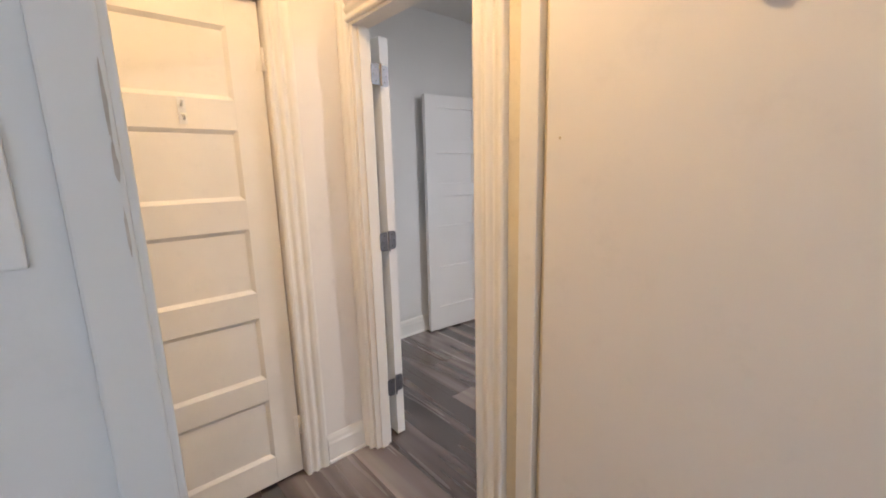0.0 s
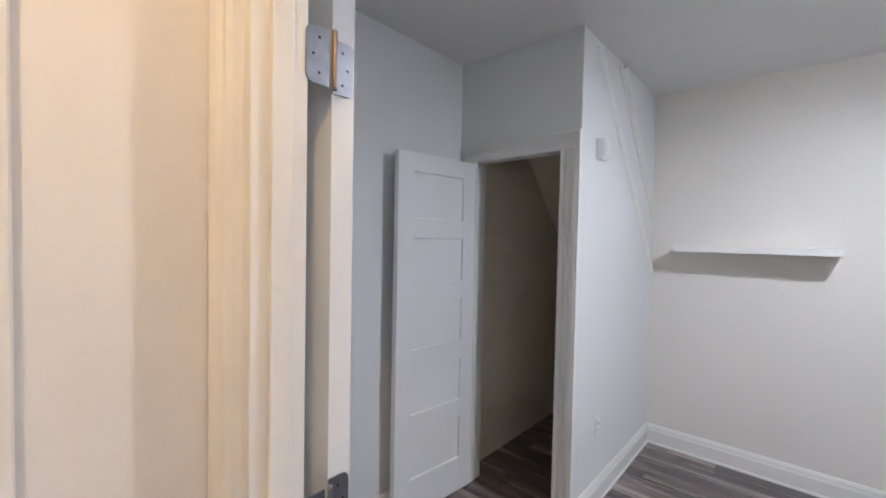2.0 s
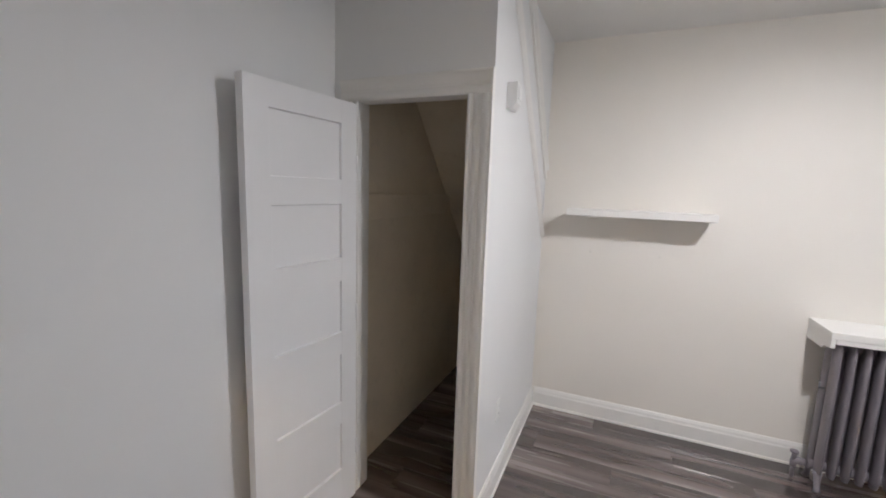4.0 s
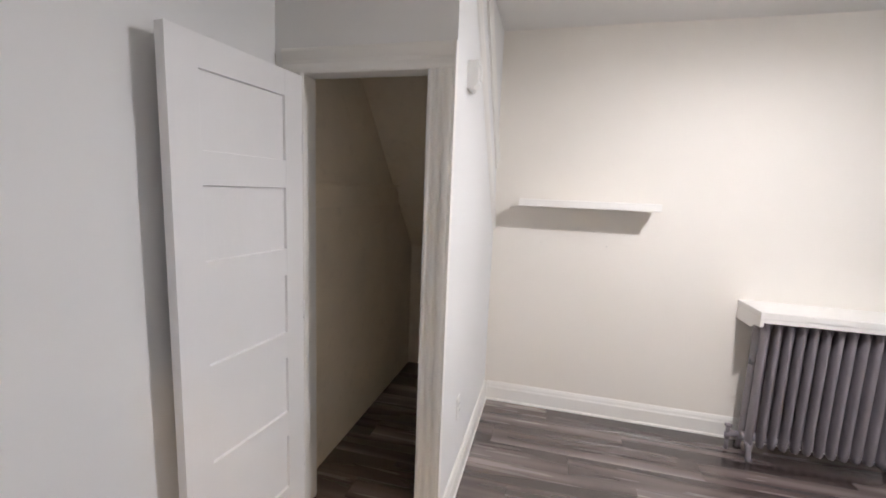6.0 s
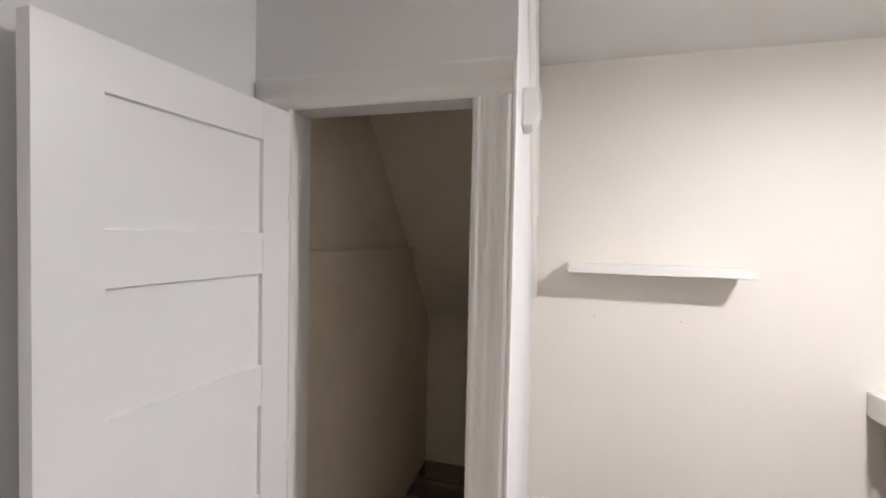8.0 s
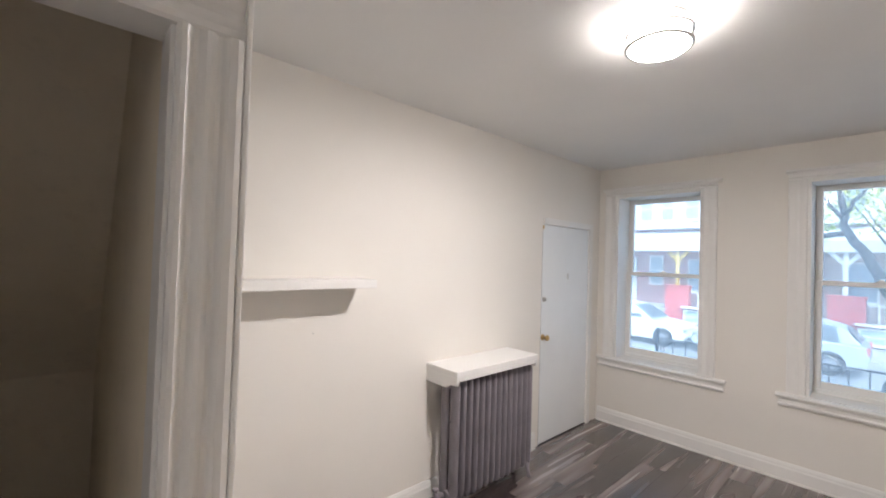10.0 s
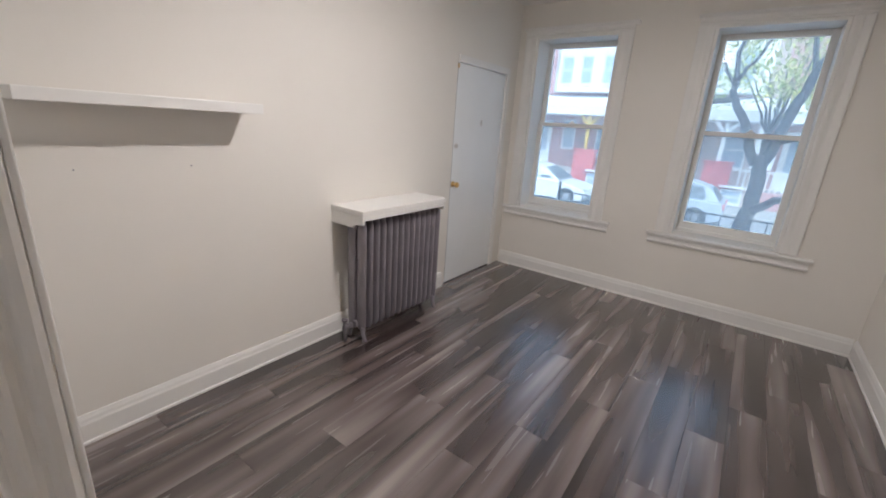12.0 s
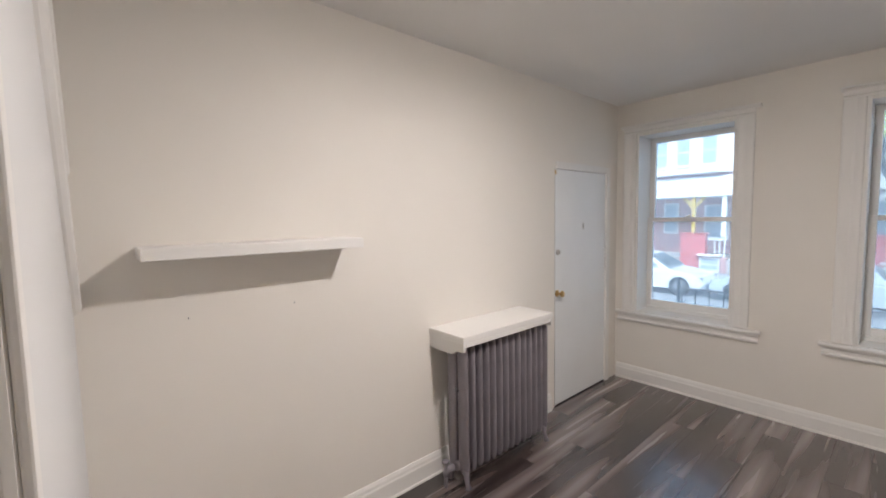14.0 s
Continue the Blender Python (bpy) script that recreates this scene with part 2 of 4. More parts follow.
structure("wall_west", WALL_WHITE, [(WEST - 0.12, WEST, SOUTH, 0.55, 0, CEILING)], "white plaster wall beside the closet")
structure("wall_south", WALL, [(WEST - 0.12, 0.275, HALL, SOUTH, 0, CEILING), (0.275, 1.03, HALL, SOUTH, 2.04, CEILING), (1.03, EAST + 0.3, HALL, SOUTH, 0, CEILING)],
          "white partition wall with the doorway from the hall")
O1, O2 = (-0.978, -0.188), (-2.478, -1.692)
OZ = (0.69, 2.367)
structure("wall_east", WALL, [(EAST, EAST + 0.3, O1[1], 0, 0, CEILING), (EAST, EAST + 0.3, O2[1], O1[0], 0, CEILING), (EAST, EAST + 0.3, SOUTH, O2[0], 0, CEILING),
          (EAST, EAST + 0.3, O1[0], O1[1], 0, OZ[0]), (EAST, EAST + 0.3, O1[0], O1[1], OZ[1], CEILING),
          (EAST, EAST + 0.3, O2[0], O2[1], 0, OZ[0]), (EAST, EAST + 0.3, O2[0], O2[1], OZ[1], CEILING)],
          "cream-painted front wall with two sash windows")
structure("wall_closet_back", CLOSET, [(WEST, -0.1, 0.43, 0.55, 0, CEILING)], "dim back wall inside the closet")
structure("wall_closet_lining", CLOSET, [(WEST, -0.765, CL + 0.083, 0.43, 0, CEILING), (-0.112, -0.1005, CL + 0.083, 0.43, 0, CEILING)], "unpainted-looking tan lining wall inside the closet")
bm = bmesh.new()
prism(bm, [(-1.0, 2.65), (0.43, 1.08), (0.43, 2.65)], (-0.765, 0, 0), (0, 1, 0), (0, 0, 1), (1, 0, 0), 0.665)
tagged(part("closet_soffit", bm, CLOSET), "sloping underside of the stairs inside the closet", "soffit", kind="structure")

# hall and the room behind the first steps
structure("wall_hall_west", WALL_HALL, [(0.06, HX, -3.512, HALL, 0, CEILING), (0.06, HX, -4.21, -3.512, 2.09, CEILING), (0.06, HX, -4.62, -4.21, 0, CEILING)],
          "warm white hall wall round a panelled door")
structure("wall_hall_south", WALL_HALL, [(0.06, 1.21, -4.74, -4.62, 0, CEILING)], "plain hall wall")
structure("wall_hall_end", WALL_GREY, [(1.21, 1.36, -6.2, -4.09, 0, CEILING)],
          "grey-white painted wall end with a chipped corner")
structure("wall_back_south", WALL_GREY, [(1.21, EAST + 0.3, -6.32, -6.2, 0, CEILING)], "plain wall of the room behind")
structure("wall_back_east", WALL_GREY, [(EAST, EAST + 0.3, -6.2, -6.1, 0, CEILING), (EAST, EAST + 0.3, -3.3, HALL, 0, CEILING), (EAST, EAST + 0.3, -6.1, -3.3, 0, 0.35), (EAST, EAST + 0.3, -6.1, -3.3, 2.5, CEILING)],
          "plain wall with a window opening")

# uneven plaster ceiling
bm = bmesh.new()
nx, ny = 50, 40
cx0, cx1, cy0, cy1 = WEST - 0.1, EAST + 0.28, SOUTH - 0.1, 0.1
vs = [[bm.verts.new((cx0 + (cx1 - cx0) * i / nx, cy0 + (cy1 - cy0) * j / ny, 0)) for j in range(ny + 1)] for i in range(nx + 1)]
for col in vs:
    for v in col:
        x, y = v.co.x, v.co.y
        ridge = 0.010 * max(0, 1 - abs(y + 1.22 + 0.12 * (x - 1.4)) / 0.35) if x < 2.1 else 0
        v.co.z = CEILING + 0.004 + 0.006 * noise.noise((x * 0.9, y * 0.9, 3)) + 0.003 * noise.noise((x * 2.6, y * 2.6, 7)) - ridge * 0.7
for i in range(nx):
    for j in range(ny):
        bm.faces.new([vs[i][j], vs[i][j + 1], vs[i + 1][j + 1], vs[i + 1][j]]).smooth = True
top = bmesh.ops.extrude_face_region(bm, geom=list(bm.faces))
for v in top["geom"]:
    if isinstance(v, bmesh.types.BMVert):
        v.co.z = CEILING + 0.15
# overlapping plaster boards, each proud at one edge and feathered out at the other
for xa, da, xb, db, ya, yb in ((1.385, 0.013, 1.176, 0.003, SOUTH, -1.405), (1.174, 0.013, 0.6, -0.003, SOUTH, -1.08)):
    prism(bm, [(xa, -da), (xb, -db), (xb, 0.03), (xa, 0.03)], (0, ya, CEILING), (1, 0, 0), (0, 0, 1), (0, 1, 0), yb - ya)
tagged(part("ceiling", bm, CEIL), "grey-white uneven plaster ceiling", "ceiling", kind="structure")
structure("ceiling_hall", CEIL, [(0.06, EAST + 0.3, -6.32, SOUTH - 0.1, CEILING, CEILING + 0.15)], "plain white hall ceiling", "ceiling")
structure("ceiling_closet", CEIL, [(WEST - 0.1, 0, 0.1, 0.55, CEILING, CEILING + 0.15)], "plain closet ceiling", "ceiling")


# ---- trim ----
BASE = [(0, 0), (0.024, 0), (0.024, 0.012), (0.018, 0.016), (0.018, 0.100), (0.014, 0.111), (0.012, 0.126), (0.005, 0.144), (0, 0.144)]


def baseboard(o, u, w, length, mat=TRIM):
    bm = bmesh.new()
    prism(bm, BASE, o, u, (0, 0, 1), w, length)
    tagged(part("baseboard", bm, mat), "tall white-painted wooden baseboard", "baseboard", kind="structure")


baseboard((0.02, 0, 0), (0, -1, 0), (1, 0, 0), 2.865)
baseboard((EAST, -0.02, 0), (-1, 0, 0), (0, -1, 0), -SOUTH - 0.04)
baseboard((1.1, SOUTH, 0), (0, 1, 0), (1, 0, 0), EAST - 1.1)
baseboard((0, CL + 0.0, 0), (1, 0, 0), (0, 1, 0), -CL)
baseboard((WEST, SOUTH + 0.02, 0), (1, 0, 0), (0, 1, 0), CL - SOUTH - 0.05)
baseboard((HX, -3.398, 0), (1, 0, 0), (0, 1, 0), 0.2, TRIM_OLD)

# moulded casing: flutes across its width, then drawn along
def casing_profile(width, proud, flutes=2):
    p = [(0, 0), (0, proud * 0.7), (0.006, proud * 0.95)]
    step = (width - 0.03) / flutes
    for i in range(flutes):
        a = 0.01 + i * step
        p += [(a + step * 0.1, proud), (a + step * 0.25, proud * 0.84), (a + step * 0.4, proud * 0.62), (a + step * 0.6, proud * 0.62), (a + step * 0.75, proud * 0.84), (a + step * 0.9, proud)]
    return p + [(width - 0.012, proud * 1.15), (width - 0.003, proud * 1.1), (width, proud * 0.9), (width, 0)]


def casing(name, parent, o, u, v, w, length, width, proud, mat, flutes=2):
    bm = bmesh.new()
    prism(bm, casing_profile(width, proud, flutes), o, u, v, w, length)
    return part(name, bm, mat, parent)


def opening_trim(name, label, mat, o, u, v, width, height, cw, proud, flutes=2, sides=(True, True)):
    """Two upright casings and a head; u runs along the wall, v out of it."""
    e = tagged(empty(name), label, "door frame", kind="structure")
    o, uu = Vector(o), Vector(u)
    if sides[0]:
        casing("casing", e, o, -uu, v, (0, 0, 1), height, cw, proud, mat, flutes)
    if sides[1]:
        casing("casing", e, o + uu * width, uu, v, (0, 0, 1), height, cw, proud, mat, flutes)
    a = cw if sides[0] else 0
    b = cw if sides[1] else 0
    casing("head_casing", e, o - uu * a + Vector((0, 0, height)), (0, 0, 1), v, u, width + a + b, cw, proud * 0.8, mat, 1)
    return e


# closet opening
ct = opening_trim("trim_closet", "white fluted wooden casing round the closet opening", TRIM, (-0.66, CL, 0), (1, 0, 0), (0, -1, 0), 0.552, 2.028, 0.10, 0.022, 2, (True, True))
for dims in ((-0.675, -0.66, CL - 0.002, CL + 0.082, 0, 2.028), (-0.115, -0.103, CL - 0.002, CL + 0.082, 0, 2.028), (-0.675, -0.103, CL - 0.002, CL + 0.082, 2.028, 2.042)):
    block("jamb", TRIM, ct, dims, 0.002)
# corner bead of the closet
block("corner_bead", TRIM, ct, (-0.008, 0.003, CL - 0.024, CL + 0.012, 0.0, 2.128), 0.003)

# doorway from the hall
dt = tagged(empty("trim_doorway"), "old cream-painted moulded frame of the doorway", "door frame", kind="structure")
DL, DR, DT = 0.29, 1.018, 2.03
block("jamb", TRIM_OLD, dt, (0.262, DL, HALL - 0.006, SOUTH + 0.004, 0, DT), 0.004)
block("jamb", TRIM_OLD, dt, (DR, 1.032, HALL - 0.004, SOUTH + 0.004, 0, DT), 0.003)
block("head_jamb", TRIM_OLD, dt, (0.262, 1.032, HALL - 0.004, SOUTH + 0.004, DT, DT + 0.018), 0.003)
casing("casing", dt, (1.024, HALL, 0), (1, 0, 0), (0, -1, 0), (0, 0, 1), DT + 0.1, 0.128, 0.028, TRIM_OLD, 2)
casing("casing", dt, (0.266, HALL, 0), (-1, 0, 0), (0, -1, 0), (0, 0, 1), DT + 0.1, 0.062, 0.03, TRIM_OLD, 1)
casing("head_casing", dt, (0.266, HALL, DT + 0.01), (0, 0, 1), (0, -1, 0), (1, 0, 0), 0.758, 0.105, 0.026, TRIM_OLD, 2)
block("door_stop", TRIM_OLD, dt, (DL, DL + 0.012, HALL + 0.02, HALL + 0.055, 0, DT), 0.003)
casing("casing", dt, (1.024, SOUTH, 0), (1, 0, 0), (0, 1, 0), (0, 0, 1), DT + 0.1, 0.1, 0.02, TRIM, 2)
casing("head_casing", dt, (0.266, SOUTH, DT + 0.01), (0, 0, 1), (0, 1, 0), (1, 0, 0), 0.758, 0.1, 0.02, TRIM, 2)
# second upright board and the flat panelled wall beside it
tagged(block("trim_hall_board", TRIM_OLD, None, (1.214, 1.276, HALL - 0.034, HALL, 0, CEILING), 0.004), "wide cream-painted upright board beside the doorway", "trim", kind="structure")
tagged(block("wall_hall_panel", WALL_HALL, None, (1.304, EAST, HALL - 0.034, HALL, 0, CEILING), 0.004), "smooth beige-white painted wall panel", "wall", kind="structure")
for xa, xb in ((1.153, 1.2135), (1.2765, 1.3035)):
    tagged(block("trim_hall_strip", OLD_CREAM, None, (xa, xb, HALL - 0.006, HALL, 0, CEILING), 0.001), "narrow strip of old yellowed cream paint", "trim", kind="structure")
# wall end beside the first steps
te = tagged(empty("trim_wall_end"), "flat grey-white casing with a chipped painted edge", "trim", kind="structure")
block("casing", WALL_GREY, te, (1.36, 1.372, -4.145, -4.088, 0, CEILING), 0.004)
block("corner_strip", WALL_GREY, te, (1.205, 1.366, -4.09, -4.078, 0, CEILING), 0.003)

def chip(parent, o, u, n, w, h, seed):
    """A shallow flake of missing paint with a ragged outline."""
    rr = random.Random(seed)
    pts = []
    for k in range(14):
        a = 2 * math.pi * k / 14
        pts.append((w / 2 * math.cos(a) * rr.uniform(0.5, 1.2), h / 2 * math.sin(a) * rr.uniform(0.75, 1.1)))
    bm = bmesh.new()
    prism(bm, pts, o, u, (0, 0, 1), n, 0.0012)
    part("paint_chip", bm, CHIP, parent)


for z, h, w in ((1.50, 0.09, 0.004), (1.435, 0.05, 0.005), (1.36, 0.06, 0.003)):
    chip(te, (1.3725, -4.094, z), (0, 1, 0), (1, 0, 0), w, h, int(z * 100))
for x, z, h in ((1.205, 1.33, 0.16), (1.2, 0.80, 0.24), (1.206, 1.02, 0.06)):
    chip(dt, (x, HALL - 0.0065, z), (1, 0, 0), (0, -1, 0), 0.004, h, int(z * 90))
for z in (1.49,):
    bm = bmesh.new()
    lathe(bm, [(0.004, 0.0), (0.004, -0.002), (0.002, -0.003)], (1.345, HALL - 0.034, z), "Y", 10)
    tagged(part("nail_head", bm, BEIGE), "small painted-over nail head in the hall panel", "nail", "nails of the panel")

# slanting battens of the stair side
stair = tagged(empty("stair_stringer"), "slanting white-painted stair stringer battens on the wall", "stringer", kind="structure")
for ya, za, yb, zb in ((-1.165, 2.63, -0.005, 1.335), (-0.75, 2.65, -0.005, 1.81)):
    d = Vector((0, yb - ya, zb - za))
    bm = bmesh.new()
    prism(bm, [(0, 0), (0.018, 0.004), (0.024, 0.014), (0.02, 0.03), (0.008, 0.042), (0, 0.046)], (0, ya, za), (1, 0, 0), d.normalized().cross(Vector((1, 0, 0))), d.normalized(), d.length)
    part("batten", bm, TRIM, stair)
d = Vector((0, 0.62, -0.69)).normalized()
bm = bmesh.new()
prism(bm, [(0, 0.0), (0.014, 0.0), (0.014, 0.022), (0, 0.022)], (0, -0.83, 2.62), (1, 0, 0), d.cross(Vector((1, 0, 0))), d, 1.18)
part("bead", bm, TRIM, stair)


# ---- doors ----
def panel_leaf(door, width, height, thick, panels, left, right, mat, recess=0.011, slope=0.014):
    """Leaf in its own axes: width along x, front at y = 0, back at y = thick."""
    def piece(name, dims):
        return block(name, mat, door, dims, 0.0007)
    piece("stile", (0, left, 0, thick, 0, height))
    piece("stile", (width - right, width, 0, thick, 0, height))
    zs = [0.0] + [z for p in panels for z in p] + [height]
    for a, b in zip(zs[0::2], zs[1::2]):
        piece("rail", (left, width - right, 0.0005, thick - 0.0005, a, b))
    for a, b in panels:
        bm = bmesh.new()
        for y0, y1 in ((0.001, recess), (thick - 0.001, thick - recess)):
            o = [bm.verts.new(p) for p in ((left, y0, a), (width - right, y0, a), (width - right, y0, b), (left, y0, b))]
            n = [bm.verts.new(p) for p in ((left + slope, y1, a + slope), (width - right - slope, y1, a + slope), (width - right - slope, y1, b - slope), (left + slope, y1, b - slope))]
            bm.faces.new(n)
            for i in range(4):
                bm.faces.new([o[i], o[(i + 1) % 4], n[(i + 1) % 4], n[i]])
        part("panel", bm, mat, door)


# closet door, open against the wall
cd = tagged(empty("door_closet", pose(-0.703, -1.988, 0.012, 0, 0, 84.3)), "white five-panel closet door standing open against the wall", "door", kind="structure")
panel_leaf(cd, 0.584, 1.995, 0.038, [(0.205, 0.455), (0.565, 0.815), (0.925, 1.175), (1.285, 1.535), (1.645, 1.895)], 0.105, 0.10, DOOR_WHITE, 0.012, 0.002)
for z in (0.28, 1.0, 1.72):
    bm = bmesh.new()
    tube(bm, [(0.585, 0.0, z - 0.04), (0.585, 0.0, z + 0.04)], 0.005, 10)
    part("hinge_pin", bm, DOOR_WHITE, cd)

# panelled hall door, shut
hd = tagged(empty("door_hall", pose(0.178, -4.202, 0.012, 0, 0, 90)), "cream-painted five-panel door, shut, with a white pull handle", "door", kind="structure")
panel_leaf(hd, 0.684, 2.06, 0.036, [(0.13, 0.415), (0.52, 0.80), (0.912, 1.184), (1.303, 1.575), (1.685, 1.95)], 0.165, 0.119, TRIM_OLD, 0.012, 0.016)
bm = bmesh.new()
box(bm, 0.055, 0.105, -0.010, 0.0, 1.145, 1.175)
box(bm, 0.055, 0.105, -0.010, 0.0, 1.305, 1.335)
tube(bm, [(0.08, -0.003, 1.165), (0.08, -0.016, 1.175), (0.08, -0.034, 1.20), (0.08, -0.038, 1.24), (0.08, -0.034, 1.28), (0.08, -0.016, 1.305), (0.08, -0.003, 1.315)], [0.008, 0.009, 0.010, 0.012, 0.010, 0.009, 0.008], 10)
part("pull_handle", bm, PLASTIC, hd, "white-painted metal pull handle")
bm = bmesh.new()
box(bm, 0.372, 0.398, -0.004, 0.0, 1.59, 1.685)
tube(bm, [(0.385, -0.003, 1.655), (0.385, -0.02, 1.66), (0.385, -0.035, 1.672)], 0.005, 8)
tube(bm, [(0.385, -0.003, 1.625), (0.385, -0.022, 1.605), (0.385, -0.034, 1.608), (0.385, -0.038, 1.622)], 0.0045, 8)
part("coat_hook", bm, PLASTIC, hd, "small painted metal coat hook")
for z in (0.24, 1.85):
    bm = bmesh.new()
    tube(bm, [(0.688, -0.004, z - 0.045), (0.688, -0.004, z + 0.045)], 0.007, 10)
    box(bm, 0.66, 0.683, -0.003, 0.0, z - 0.045, z + 0.045)
    part("hinge", bm, TRIM_OLD, hd)
ht = opening_trim("trim_hall_door", "cream-painted moulded casing round the hall door", TRIM_OLD, (HX, -4.21, 0), (0, 1, 0), (1, 0, 0), 0.698, 2.08, 0.108, 0.026, 2)
block("switch_box", PLASTIC, ht, (HX + 0.0, HX + 0.045, -4.345, -4.279, 1.49, 1.59), 0.004, "white surface switch box beside the casing")
block("latch", PLASTIC, ht, (HX, HX + 0.035, -4.235, -4.205, 1.245, 1.285), 0.004, "white painted door catch")
# added backing, painted near-black in place of the unlit space
structure("wall_behind_door", DARK, [(0.02, 0.06, -4.3, -3.45, 0, 2.2)], "added near-black backing for the shade behind the hall door")

# door of the doorway, folded right back
rd = tagged(empty("door_room", pose(-0.452, -3.025, 0.014)), "white panelled door folded back flat against the wall", "door", kind="structure")
panel_leaf(rd, 0.722, 2.0, 0.046, [(0.13, 0.40), (0.51, 0.78), (0.89, 1.16), (1.27, 1.54), (1.65, 1.90)], 0.105, 0.105, DOOR_WHITE)


def butt_hinge(zc, steel, pin_mat):
    h = tagged(empty("door_hinge", pose(0.29, -3.039, zc)), "satin steel butt hinge with rounded corners and screws", "hinge", "hinges of the doorway")
    def plate(name, x, y0, y1):
        bm = bmesh.new()
        r, hh = 0.014, 0.046
        out = 1 if y1 > 0.01 else -1
        ya, yb = (y0, y1) if out > 0 else (y1, y0)
        pts = [(ya, -hh), (ya, hh)]
        for k in range(5):
            a = math.pi / 2 * k / 4
            pts.append((yb - out * r + out * r * math.sin(a), hh - r + r * math.cos(a)))
        for k in range(5):
            a = math.pi / 2 * k / 4
            pts.append((yb - out * r + out * r * math.cos(a), -hh + r - r * math.sin(a)))
        prism(bm, pts, (x, 0, 0), (0, 1, 0), (0, 0, 1), (1, 0, 0), 0.0025)
        p = part(name, bm, steel, h)
        for yy, zz in ((0.45, 0.028), (0.7, 0.0), (0.45, -0.028)):
            bm = bmesh.new()
            lathe(bm, [(0.0024, 0.0025), (0.0024, 0.0031), (0.0009, 0.0034)], (x, y0 + (y1 - y0) * yy if out > 0 else y1 + (y0 - y1) * yy, zz), "X", 10)
            part("screw", bm, DARK_METAL, p)
    plate("jamb_plate", 0.0005, -0.048, -0.006)
    plate("door_plate", -0.0195, 0.014, 0.056)
    bm = bmesh.new()
    for a, b in ((-0.046, -0.0285), (-0.028, -0.0105), (-0.010, 0.010), (0.0105, 0.028), (0.0285, 0.046)):
        tube(bm, [(0.004, 0.003, a), (0.004, 0.003, b)], 0.0044, 14, False)
    part("knuckle", bm, pin_mat, h)
    bm = bmesh.new()
    tube(bm, [(0.004, 0.003, -0.049), (0.004, 0.003, 0.049)], 0.0042, 10)
    part("pin", bm, pin_mat, h, "hinge pin")


butt_hinge(1.845, STEEL, COPPER)
butt_hinge(1.08, STEEL, STEEL)
butt_hinge(0.312, STEEL, STEEL)

# entry door, shut
ed = tagged(empty("door_entry", pose(2.955, 0.004, 0.012)), "flat pale blue-white entry door, shut, with a brass knob", "door", kind="structure")
block("leaf", DOOR_COOL, ed, (0, 0.826, 0, 0.045, 0, 1.986), 0.003)
kn = empty("knob")
kn.parent = ed
kn.location = (0.032, 0, 0.96)
bm = bmesh.new()
lathe(bm, [(0.028, 0.0), (0.028, -0.004), (0.022, -0.008), (0.010, -0.012), (0.010, -0.03), (0.020, -0.036), (0.026, -0.046), (0.026, -0.054), (0.018, -0.062), (0.005, -0.064)], (0, 0, 0), "Y", 24)
part("knob_body", bm, BRASS, kn, "polished brass knob")
bm = bmesh.new()
lathe(bm, [(0.024, 0.0), (0.024, -0.006), (0.018, -0.012), (0.012, -0.012)], (0.038, 0, 1.304), "Y", 20)
box(bm, 0.034, 0.042, -0.026, -0.011, 1.29, 1.318)
part("deadbolt", bm, NICKEL, ed, "nickel thumb-turn deadbolt")
bm = bmesh.new()
box(bm, 0.425, 0.445, -0.006, 0.0, 1.485, 1.54)
lathe(bm, [(0.009, 0.0), (0.009, -0.008), (0.004, -0.009)], (0.435, 0, 1.51), "Y", 14)
part("peephole", bm, NICKEL, ed, "small peephole with a flap")
et = tagged(empty("trim_entry_door"), "narrow white casing round the entry door", "door frame", kind="structure")
for dims in ((3.783, 3.845, -0.014, 0.0, 0, 2.06), (2.955, 3.783, -0.014, 0.0, 2.002, 2.06)):
    block("casing", TRIM, et, dims, 0.004)
block("jamb", TRIM, et, (3.782, 3.79, -0.001, 0.12, 0, 2.0), 0.001)
# near-black jamb: the shade of the door gap is put into its colour
block("jamb", DARK, et, (2.9452, 2.951, 0.002, 0.12, 0, 2.0))
block("head_jamb", TRIM, et, (2.951, 3.782, 0.0, 0.12, 2.0, 2.005))
block("threshold", DARK_METAL, et, (2.951, 3.79, 0.0, 0.12, 0.0, 0.01), 0.002)
block("hinge", BRASS, et, (2.945, 2.962, -0.004, 0.002, 1.955, 1.99), 0.001, "small dark brass latch plate")
# unseen block added behind the leaf; its near-black colour stands for shade
structure("wall_entry_backing", DARK, [(2.9, 3.85, 0.141, 0.2, 0, 2.1)], "added near-black backing for the shade behind the entry door")


